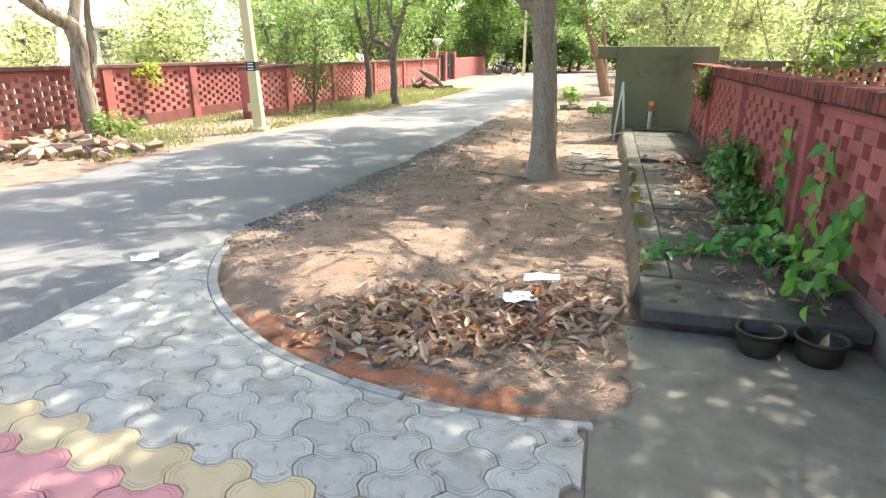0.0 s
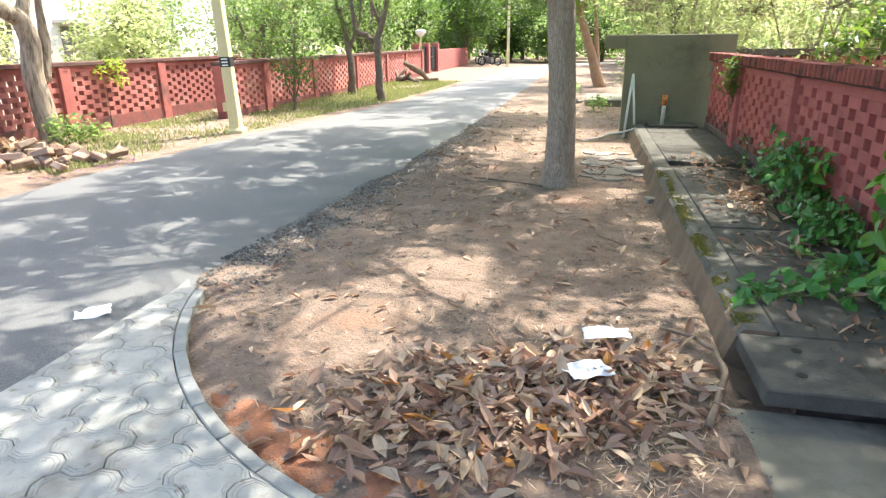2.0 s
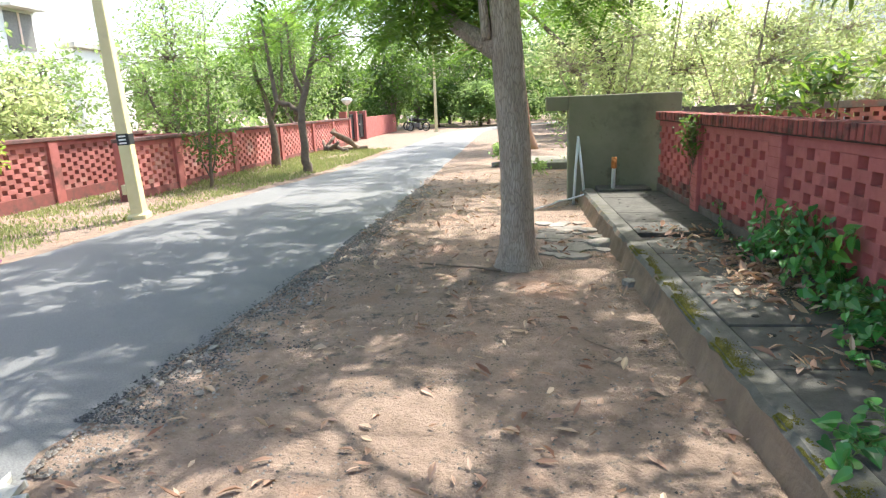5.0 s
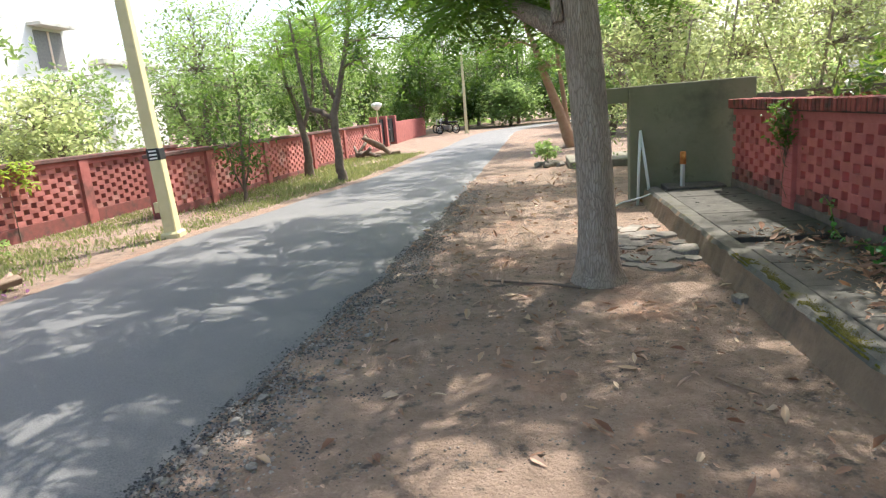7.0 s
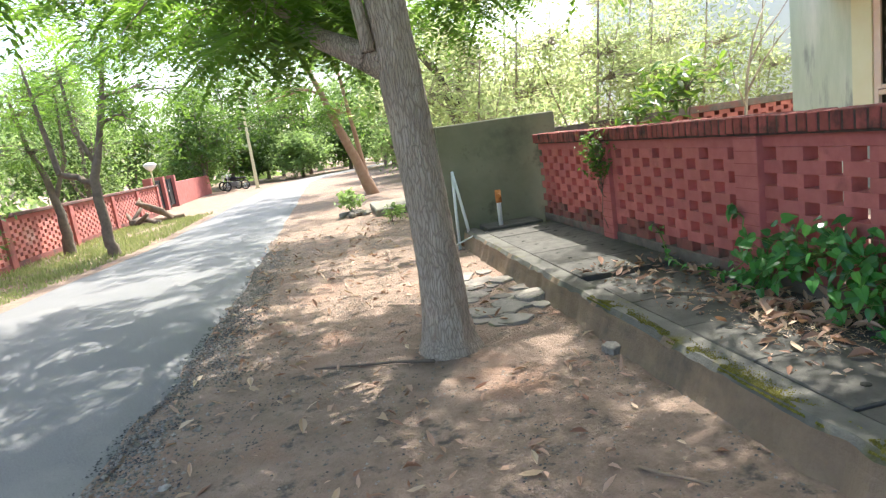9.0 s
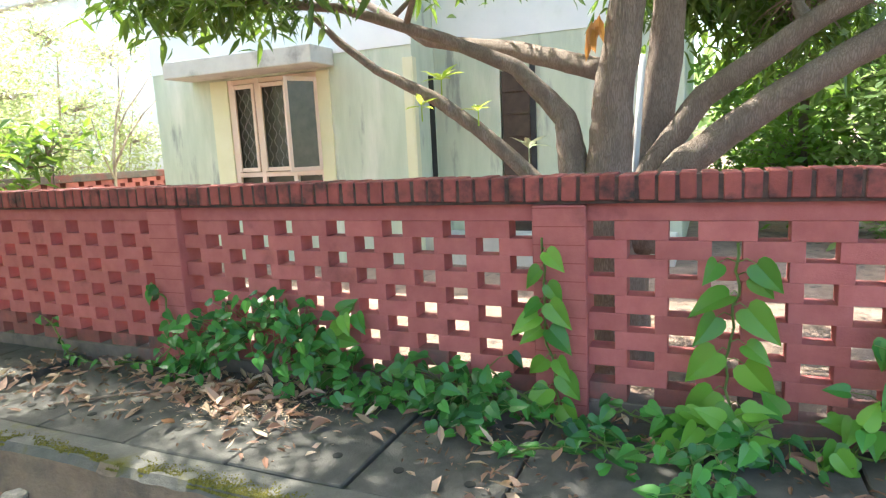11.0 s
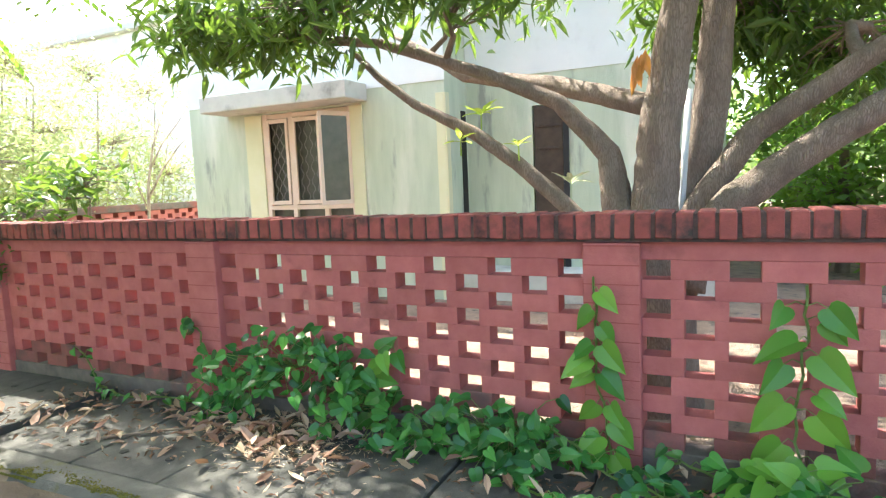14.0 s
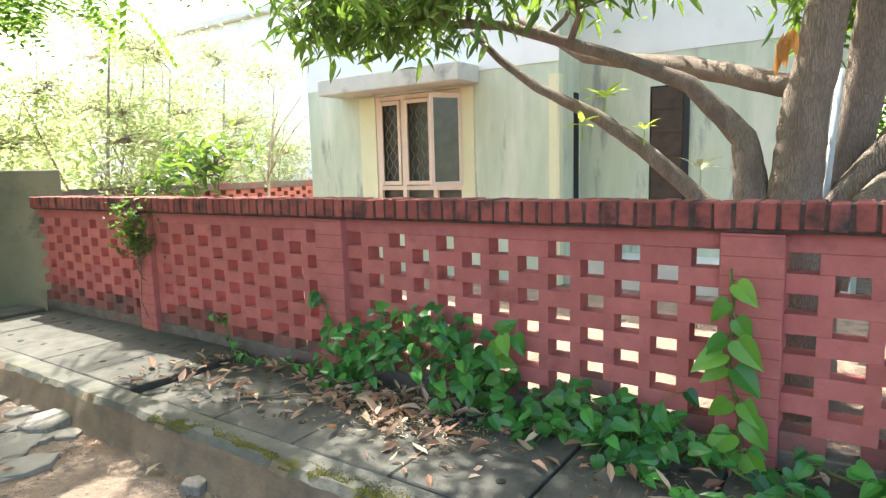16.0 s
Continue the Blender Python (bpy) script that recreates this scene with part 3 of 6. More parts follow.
def build_platform():
    off = Vector((0.3, 3.5, 0))

    def put(name, bm, mat, label=""):
        bmesh.ops.translate(bm, verts=bm.verts, vec=-off)
        return part(name, bm, mat, platform, label)

    put("drain_body", boxed(0.5, 3.62, -0.2, 1.5, 12.45, 0.06), M_PLINTH)
    # kerb strip with uneven worn top edge
    s = Soup()
    ys = [4.02 + i * 0.0425 for i in range(197)]
    for y in ys:
        w = 0.016 * noise.noise(Vector((y * 2.2, 1, 0))) + 0.014 * noise.noise(Vector((y * 7.0, 11, 0)))
        w2 = 0.018 * noise.noise(Vector((y * 3.1, 7, 0)))
        zt = PZ + 0.008 * noise.noise(Vector((y * 1.7, 3, 0)))
        s.v += [(0.225 + w * 2.5, y, -0.14), (0.268 + w * 1.5 + w2, y, -0.045 + w2), (0.298 + w + w2, y, 0.05), (0.310 + w, y, zt - 0.035 + w), (0.34 + w, y, zt), (0.495, y, zt), (0.5, y, -0.25)]
    for j in range(len(ys) - 1):
        for i in range(6):
            s.f.append((j * 7 + i, j * 7 + i + 1, j * 7 + 8 + i, j * 7 + 7 + i))
    s.f.append((0, 1, 2, 3, 4, 5, 6))
    s.v = [tuple(Vector(v) - off) for v in s.v]
    me = s.mesh("kerb", M_KERBTOP)
    me.materials.append(M_KERBFACE)
    for p in me.polygons:
        if p.normal.z < 0.6 or p.center.z < PZ - 0.03:
            p.material_index = 1
    part("kerb", me, None, platform, "worn kerb with earth-stained face")
    moss = Soup()
    for _ in range(15000):
        y = random.uniform(4.1, 8.2)
        x = 0.318 + abs(random.gauss(0, 0.045))
        k = noise.noise(Vector((x * 9, y * 2.3, 6))) + 0.5 * noise.noise(Vector((x * 20, y * 9, 6))) + 0.25 * (1 - abs(y - 6.0) / 2)
        if k < 0.12 or x > 0.47:
            continue
        z = PZ + 0.008 * noise.noise(Vector((y * 1.7, 3, 0))) - (0.015 if x < 0.335 else 0.0)
        r = random.uniform(0.004, 0.011)
        b = len(moss.v)
        moss.v += [(x - r - 0.3, y - 3.5, z - 0.004), (x - 0.3, y - r - 3.5, z - 0.004), (x + r - 0.3, y - 3.5, z - 0.004), (x - 0.3, y + r - 3.5, z - 0.004), (x - 0.3, y - 3.5, z + r * 0.5)]
        moss.f += [(b, b + 1, b + 4), (b + 1, b + 2, b + 4), (b + 2, b + 3, b + 4), (b + 3, b, b + 4)]
    part("moss", moss.mesh("moss", M_MOSS), None, platform, "yellow-green moss cushions")["kind"] = "stuff"
    cuts = [3.42, 3.98, 4.62, 5.27, 5.92, 6.54, 7.18, 7.82, 8.30, 8.72, 9.35, 9.98, 10.62, 11.25, 11.88]
    for i, (a, b) in enumerate(zip(cuts, cuts[1:])):
        sunk = 0.045 if i == 8 else 0.0
        x0 = 0.30 if i == 0 else 0.505
        bm = bmesh.new()
        tilt = random.uniform(-0.004, 0.004)
        box(bm, x0, a + 0.006, PZ - 0.085 - sunk, 1.47, b - 0.006, PZ + tilt - sunk, 0.007, 0.003)
        slab = put("slab", bm, M_SLAB)
        # lifting holes: thin dark discs, the shade inside given by their colour
        for hx in (x0 + 0.2, 1.22):
            for hy in (a + 0.16, b - 0.16):
                hb = bmesh.new()
                bmesh.ops.create_cone(hb, cap_ends=True, segments=12, radius1=0.022, radius2=0.024, depth=0.012)
                bmesh.ops.translate(hb, verts=hb.verts, vec=Vector((hx + random.uniform(-0.03, 0.03), hy, PZ + tilt - sunk - 0.0035)))
                bmesh.ops.translate(hb, verts=hb.verts, vec=-off)
                part("lifting_hole", hb, M_DARK, slab)


build_platform()

# ---- rendered cross wall at the end of the walk ----
cross = group_at("cross_wall", 0.9, 12.5, 0)


def build_cross():
    bm = bmesh.new()
    box(bm, 0.12 - 0.9, 0.0, -0.3, 1.9 - 0.9, 0.24, 1.63, 0.012)
    part("wall_panel", bm, M_BLOCK, cross)
    bm = bmesh.new()
    box(bm, -0.24 - 0.9, 0.006, 1.40, 0.118 - 0.9, 0.234, 1.628, 0.01)
    part("lintel_stub", bm, M_BLOCK, cross)
    tagged(cross, "grey-green cement rendered wall with projecting lintel", "wall", kind="structure")


build_cross()

# ---- red wall across the road ----
def west_run(name, x, z, y0, y1, posts, label):
    root = group_at(name, x, 0, z)
    tagged(root, label, "wall", kind="structure")
    part("plinth", boxed(-0.16, y0, -0.3, 0.015, y1, 0.165, 0.006), M_FOOT, root)
    part("top_course", boxed(-0.14, y0, 1.06, 0.0, y1, 1.16, 0.004), M_RED_DULL, root)
    part("coping", boxed(-0.2, y0, 1.16, 0.07, y1, 1.24, 0.012), M_COPING, root, "dark weathered coping")
    for y in posts:
        part("pillar", boxed(-0.2, y - 0.13, -0.3, 0.055, y + 0.13, 1.158, 0.006), M_RED_DULL, root)
    return root


WEST_A = [0.2, 2.9, 5.55, 8.2, 10.9, 13.7, 16.4]
WEST_B = [13.77, 15.65, 18.65, 22.3, 25.8, 28.6, 31.5]
wall_west = west_run("wall_west", -10.0, 0.0, 0.0, 17.0, WEST_A, "weathered red honeycomb brick wall along the lane")
wall_west_lane = west_run("wall_west_lane", -8.45, -0.08, 13.62, 31.66, WEST_B, "pale pinkish red honeycomb wall down the lane")


def build_west():
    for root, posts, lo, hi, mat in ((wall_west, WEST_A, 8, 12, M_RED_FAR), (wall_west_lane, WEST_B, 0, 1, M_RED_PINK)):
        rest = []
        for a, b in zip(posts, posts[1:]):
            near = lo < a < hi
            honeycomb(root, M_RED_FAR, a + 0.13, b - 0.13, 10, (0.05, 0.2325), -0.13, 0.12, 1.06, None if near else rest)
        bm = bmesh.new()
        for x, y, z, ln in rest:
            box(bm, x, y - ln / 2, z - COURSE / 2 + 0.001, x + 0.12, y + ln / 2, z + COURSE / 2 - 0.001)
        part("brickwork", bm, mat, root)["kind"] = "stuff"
    link = part("wall_return", boxed(-9.99, 16.9, -0.3, -8.62, 17.02, 1.14, 0.006), M_RED_DULL)
    tagged(link, "short return between the two red walls", "wall", kind="structure")


# ---- house behind the wall ----
M_PANE = surf("dusty_glass", (0.075, 0.08, 0.068), (0.12, 0.12, 0.10), 6, None, rough=0.25, bump=0, spec=0.5)
house = group_at("house", 6.1, 12.78, 0)


def build_house():
    hx, hy = 6.1, 12.78

    def put(name, x0, y0, z0, x1, y1, z1, mat, bev=0.0, parent=None, label=""):
        bm = boxed(x0 - hx, y0 - hy, z0, x1 - hx, y1 - hy, z1, bev)
        return part(name, bm, mat, parent or house, label)

    T = 0.23
    # front wall with the window opening, y 9.68..11.55, z 1.05..2.62
    put("wall", hx, 11.6, -0.2, hx + T, hy, 4.6, M_WALLG)
    put("wall", hx, 8.17, -0.2, hx + T, 9.60, 4.6, M_WALLG)
    put("wall", hx, 9.60, -0.2, hx + T, 11.6, 0.95, M_WALLG)
    put("wall", hx, 9.60, 2.66, hx + T, 11.6, 4.6, M_WALLG)
    # white skins over the green upper walls, their colour stands in for glare
    put("upper_wall", hx - 0.012, 8.16, 2.86, hx - 0.003, hy + 0.01, 4.6, M_WHITE, 0, None, "upper wall whitened in place of glare")
    put("upper_wall", 6.808, 4.85, 2.92, 6.817, 8.16, 4.6, M_WHITE)
    put("wall", hx + T, hy - T, -0.2, 12.0, hy, 4.6, M_WALLG)      # far gable
    put("wall", hx + T, 8.17, -0.2, 7.05, 8.17 + T, 4.6, M_WALLG)   # return at the recess
    put("wall", 6.82, 4.85, -0.2, 7.05, 6.75, 4.6, M_WALLG)          # recessed porch wall
    put("wall", 6.82, 7.2, -0.2, 7.05, 8.17, 4.6, M_WALLG)
    put("wall", 6.82, 6.75, 2.5, 7.05, 7.2, 4.6, M_WALLG)
    put("wall", 7.05, 4.85, -0.2, 12.0, 5.08, 4.6, M_WALLG)
    put("wall", 11.77, 5.08, -0.2, 12.0, hy - T, 4.6, M_WALLG)
    roof = put("roof", hx - 0.05, 4.80, 4.6, 12.05, hy + 0.05, 4.75, M_CHAJJA)
    # jambs of the window
    put("window_surround", hx - 0.03, 11.268, 0.95, hx + 0.12, 11.6, 2.655, M_WALLY, 0.004)
    put("window_surround", hx - 0.03, 9.45, 0.6, hx - 0.003, 9.66, 2.655, M_WALLY, 0.004)
    put("corner_trim", hx - 0.02, 8.15, -0.2, hx + 0.1, 8.169, 2.7, M_WALLY, 0.004)
    put("corner_trim", hx - 0.02, 8.172, -0.2, hx - 0.002, 8.30, 2.7, M_WALLY, 0.004)
    # sunshade
    put("sunshade", hx - 0.55, 9.36, 2.69, hx, 11.98, 2.93, M_CHAJJA, 0.012)
    # window
    win = part("window", boxed(0.12, 9.62 - hy, 0.95, 0.125, 11.36 - hy, 2.66), M_PANE, house)
    def bar(name, y0, z0, y1, z1, x0=-0.01, x1=0.05, mat=M_FRAME):
        return put(name, hx + x0, y0, z0, hx + x1, y1, z1, mat, 0.004, win)
    for y in (11.19, 10.70, 10.12, 9.62):
        bar("mullion", y, 0.95, y + 0.075, 2.655)
    for z in (2.58, 1.20, 0.95):
        bar("transom", 9.62, z, 11.36, z + 0.07, -0.006, 0.046)
    # leaves with grille
    for y0, y1 in ((10.78, 11.18), (10.20, 10.69)):
        for a, b in ((y0, y0 + 0.05), (y1 - 0.05, y1)):
            bar("sash_stile", a, 1.28, b, 2.57, -0.03, 0.0)
        for z in (1.28, 2.51):
            bar("sash_rail", y0 + 0.05, z, y1 - 0.05, z + 0.06, -0.028, -0.002)
        n = 4
        for i in range(n):
            yc = y0 + 0.05 + (y1 - y0 - 0.1) * (i + 0.5) / n
            g = Soup()
            pts = []
            for k in range(25):
                zz = 1.34 + 1.17 * k / 24
                pts.append(Vector((0.03, yc + 0.028 * math.sin(k * 1.4) * (1 if i % 2 else -1) - hy, zz)))
            g.tube(pts, [0.007] * len(pts), 5)
            part("grille_bar", g.mesh("grille_bar", M_GRILLE), None, win)
    # open leaf swung out from the near jamb
    leaf = group_at("open_leaf", 0, 0, 0)
    leaf.parent = win
    leaf.matrix_local = pose(-0.03, 9.66 - hy, 0, 0, 0, 60)
    def lf(name, y0, z0, y1, z1, mat=M_FRAME, t=0.03):
        part(name, boxed(-t / 2, y0, z0, t / 2, y1, z1, 0.003 if t > 0.01 else 0), mat, leaf)
    for a, b in ((0.0, 0.05), (0.44, 0.49)):
        lf("leaf_stile", a, 1.27, b, 2.57)
    for z in (1.27, 2.51):
        lf("leaf_rail", 0.05, z, 0.44, z + 0.06)
    lf("leaf_pane", 0.05, 1.33, 0.44, 2.51, M_PANE, 0.006)
    # narrow window and door in the recess
    put("side_window", hx + 0.5, 8.158, 1.05, hx + 0.66, 8.168, 2.5, M_DARK)
    door = put("door", 6.80, 6.78, 0.3, 6.815, 7.17, 2.48, M_DOOR, 0.003)
    for k in range(7):
        put("door_batten", 6.785, 6.80, 0.4 + k * 0.3, 6.80, 7.15, 0.43 + k * 0.3, M_DOOR, 0.002, door)
    put("door_frame", 6.79, 6.70, 0.3, 6.818, 6.775, 2.55, M_GATE, 0.003)
    put("porch_floor", hx + 0.1, 4.9, -0.15, 6.82, 8.3, 0.3, M_CHAJJA, 0.01)
    tagged(house, "pale green plastered house with stained concrete sunshade", "house")


build_house()


# ---- trees ----
tree("acacia_tree", "tall straight roadside tree with furrowed grey bark", (-0.77, 8.32, -0.1),
     [[((-0.77, 8.32, -0.15), 0.28), ((-0.77, 8.32, 0.0), 0.215), ((-0.77, 8.32, 0.2), 0.18), ((-0.77, 8.32, 0.5), 0.168), ((-0.80, 8.33, 1.2), 0.155), ((-0.86, 8.34, 2.1), 0.15), ((-0.92, 8.34, 3.2), 0.135), ((-0.6, 8.2, 4.4), 0.10), ((-0.5, 8.3, 5.4), 0.06)],
      [((-0.86, 8.34, 2.0), 0.115), ((-1.06, 8.4, 2.13), 0.10), ((-1.35, 8.6, 2.32), 0.075), ((-1.8, 9.2, 2.9), 0.05), ((-2.2, 9.8, 3.6), 0.03)],
      [((-1.05, 8.3, 2.15), 0.05), ((-1.1, 8.35, 2.7), 0.04), ((-1.3, 8.6, 3.4), 0.025)]],
     [((-1.7, 9.2, 2.75), (0.8, 0.8, 0.4), 2.6), ((-2.3, 9.4, 3.3), (1.5, 1.6, 0.7), 1.3), ((-3.2, 8.0, 4.2), (1.6, 1.8, 0.8), 0.9), ((0.9, 8.6, 3.6), (1.4, 1.4, 0.6), 0.5), ((-0.6, 7.0, 5.0), (2.0, 1.8, 0.9), 0.84), ((0.6, 9.6, 5.2), (1.8, 1.8, 0.9), 0.84), ((-2.0, 10.4, 5.0), (1.8, 1.8, 0.9), 0.84), ((-0.4, 9.3, 6.2), (1.8, 1.8, 0.8), 0.63), ((-4.2, 9.6, 5.2), (1.5, 1.8, 0.8), 0.4), ((-4.4, 6.6, 5.8), (1.8, 1.8, 0.8), 0.84), ((-2.2, 5.2, 5.8), (1.7, 1.7, 0.7), 0.84), ((1.2, 7.0, 5.6), (1.5, 1.5, 0.7), 0.67), ((-2.2, 11.6, 3.15), (1.4, 1.3, 0.5), 2), ((-3.7, 13.0, 3.5), (1.5, 1.5, 0.6), 2), ((-1.2, 14.2, 3.7), (1.6, 1.5, 0.6), 2), ((0.5, 10.6, 3.1), (1.1, 1.1, 0.45), 1.6), ((-4.4, 10.6, 3.9), (1.3, 1.3, 0.5), 1.4), ((0.8, 9.2, 5.4), (1.6, 1.6, 0.5), 1.5), ((-1.4, 9.4, 5.7), (1.6, 1.6, 0.5), 1.5), ((-3.3, 8.8, 5.7), (1.7, 1.6, 0.5), 1.6), ((-3.4, 6.8, 5.8), (1.7, 1.5, 0.5), 1.6), ((-4.3, 11.4, 5.6), (1.6, 1.6, 0.5), 1.2), ((0.3, 11.6, 5.4), (1.5, 1.5, 0.5), 1.0)],
     L_MAIN, M_TRUNK, tips=490, clump=9, leaf_len=0.44, leaf_w=0.05, spread=1.15, style="fern", seed=3, seg=56, rough=0.07, ridge=0.11, sub=14, wobble=0.0)

tree("mango_tree", "old mango tree with thick spreading limbs", (2.9, 5.2, -0.1),
     [[((2.9, 5.2, -0.2), 0.34), ((2.9, 5.2, 0.3), 0.27), ((2.88, 5.2, 0.9), 0.24), ((2.86, 5.18, 1.3), 0.15), ((2.85, 5.15, 1.8), 0.13), ((2.85, 5.02, 2.6), 0.11), ((2.9, 4.9, 3.6), 0.08)],
      [((3.1, 5.05, 0.7), 0.17), ((3.15, 4.95, 1.4), 0.13), ((3.15, 4.85, 2.0), 0.115), ((3.2, 4.8, 2.7), 0.10), ((3.3, 4.7, 3.7), 0.07)],
      [((2.9, 5.05, 0.8), 0.16), ((2.85, 4.70, 1.33), 0.105), ((2.85, 4.2, 1.69), 0.092), ((2.85, 3.6, 2.03), 0.083), ((2.8, 2.8, 2.5), 0.07), ((2.6, 1.9, 3.2), 0.05)],
      [((3.05, 5.1, 0.8), 0.14), ((3.0, 4.92, 1.3), 0.085), ((3.0, 4.6, 1.75), 0.078), ((2.9, 3.95, 2.16), 0.066), ((2.8, 3.3, 2.46), 0.055), ((2.6, 2.2, 3.3), 0.04)],
      [((2.85, 5.3, 0.8), 0.15), ((2.88, 5.42, 1.3), 0.11), ((2.9, 5.48, 1.66), 0.08), ((2.9, 5.82, 2.03), 0.058), ((2.9, 6.35, 2.28), 0.046), ((2.85, 7.2, 2.6), 0.036), ((2.7, 7.95, 2.72), 0.035), ((2.5, 8.8, 2.85), 0.02)],
      [((2.85, 5.4, 0.9), 0.10), ((2.9, 5.77, 1.30), 0.058), ((2.9, 6.1, 1.6), 0.055), ((2.9, 6.47, 1.87), 0.05), ((2.9, 6.95, 2.12), 0.035), ((2.9, 7.25, 2.35), 0.03), ((2.88, 7.5, 2.6), 0.022)],
      [((2.86, 5.2, 1.95), 0.075), ((3.3, 5.9, 2.2), 0.07), ((3.8, 6.9, 2.45), 0.055), ((4.2, 7.8, 3.0), 0.03)]],
     [((2.6, 8.4, 5.2), (1.1, 1.2, 0.4), 3.0), ((2.5, 10.4, 5.3), (1.0, 1.1, 0.4), 2.2), ((2.5, 7.6, 2.86), (0.7, 1.0, 0.4), 3.0), ((2.6, 6.4, 2.95), (0.8, 0.9, 0.4), 2.4), ((3.5, 3.9, 2.95), (0.8, 1.0, 0.4), 2.6), ((4.2, 4.7, 3.0), (0.8, 0.9, 0.4), 2.2), ((2.4, 8.5, 2.8), (0.5, 0.6, 0.25), 1.6), ((4.2, 4.6, 2.7), (0.7, 0.8, 0.35), 3.2), ((2.2, 7.1, 4.0), (0.8, 1.2, 0.4), 2.4), ((4.4, 3.9, 2.35), (0.6, 0.7, 0.35), 2.4), ((3.3, 5.2, 3.6), (1.4, 1.3, 0.7), 2), ((1.9, 4.4, 3.7), (1.3, 1.3, 0.6), 2), ((2.0, 2.6, 3.6), (1.4, 1.3, 0.7), 2), ((3.6, 3.6, 3.3), (1.2, 1.2, 0.7), 1.6), ((0.7, 3.4, 4.4), (1.5, 1.6, 0.7), 2.2), ((1.5, 6.0, 4.6), (1.6, 1.6, 0.7), 2), ((4.4, 6.6, 3.6), (1.0, 1.2, 0.6), 1.4), ((3.0, 4.6, 5.2), (1.9, 1.9, 0.8), 2), ((-1.0, 4.2, 5.2), (1.5, 1.4, 0.6), 2), ((-2.4, 3.2, 5.4), (1.4, 1.3, 0.6), 1.6), ((-0.6, 1.8, 4.8), (1.4, 1.3, 0.6), 1.6)],
     L_MANGO, M_BARK_M, tips=1120, clump=14, leaf_len=0.19, leaf_w=0.042, spread=0.26, style="droop", seed=5, seg=32, twig_r=0.009, rough=0.06, ridge=0.05, sub=8, wobble=0.05)


def slim_tree(name, label, x, y, h, blobs, leaf, bark, seed, lean=(0.0, 0.0), r=0.09, fork=None, **k):
    z = -0.1
    stems = [[((x, y, z - 0.1), r * 1.35), ((x + lean[0] * 0.2, y + lean[1] * 0.2, z + h * 0.2), r), ((x + lean[0] * 0.55, y + lean[1] * 0.55, z + h * 0.55), r * 0.75), ((x + lean[0], y + lean[1], z + h), r * 0.4)]]
    for fx, fy, fz0, fz1 in fork or []:
        stems.append([((x + lean[0] * fz0 / h, y + lean[1] * fz0 / h, z + fz0), r * 0.6), ((x + fx * 0.45, y + fy * 0.45, z + fz0 + (fz1 - fz0) * 0.3), r * 0.5), ((x + fx, y + fy, z + fz1), r * 0.3)])
    return tree(name, label, (x, y, z), stems, [((x + bx, y + by, bz), (rx, ry, rz), w) for bx, by, bz, rx, ry, rz, w in blobs], leaf, bark, seed=seed, **k)


tree("roadside_tree", "gnarled grey forked tree before the red wall", (-9.55, 9.9, -0.1),
     [[((-9.5, 9.95, -0.2), 0.22), ((-9.5, 9.85, 0.15), 0.185), ((-9.55, 9.79, 1.05), 0.165), ((-9.55, 9.88, 1.62), 0.16), ((-9.55, 9.78, 1.95), 0.14), ((-9.6, 9.2, 2.21), 0.11), ((-9.7, 8.87, 2.45), 0.09), ((-9.9, 8.2, 3.0), 0.06)],
      [((-9.55, 9.80, 1.88), 0.11), ((-9.53, 9.86, 2.16), 0.10), ((-9.5, 10.08, 2.73), 0.085), ((-9.5, 10.6, 3.52), 0.06), ((-9.3, 11.1, 4.6), 0.03)],
      [((-9.52, 10.0, 0.95), 0.09), ((-9.5, 10.14, 1.61), 0.085), ((-9.5, 10.14, 2.14), 0.06), ((-9.4, 10.1, 2.5), 0.045), ((-9.2, 10.9, 3.2), 0.02)],
      [((-9.6, 9.3, 2.17), 0.05), ((-9.6, 9.2, 2.9), 0.035), ((-9.5, 9.0, 3.7), 0.02)]],
     [((-9.6, 8.6, 2.9), (0.9, 0.9, 0.4), 1.3), ((-9.3, 11.1, 3.1), (0.7, 0.7, 0.5), 1.3), ((-9.4, 9.4, 3.5), (0.9, 0.9, 0.4), 1.2), ((-9.2, 10.8, 4.4), (1.5, 1.5, 0.6), 1.6), ((-9.7, 8.2, 4.4), (1.5, 1.5, 0.6), 1.6)],
     L_FAR, M_BARK, tips=105, clump=20, leaf_len=0.15, leaf_w=0.055, spread=0.32, style="leaf", seed=11, seg=20, twig_r=0.008, rough=0.1, ridge=0.06, sub=6, wobble=0.06)
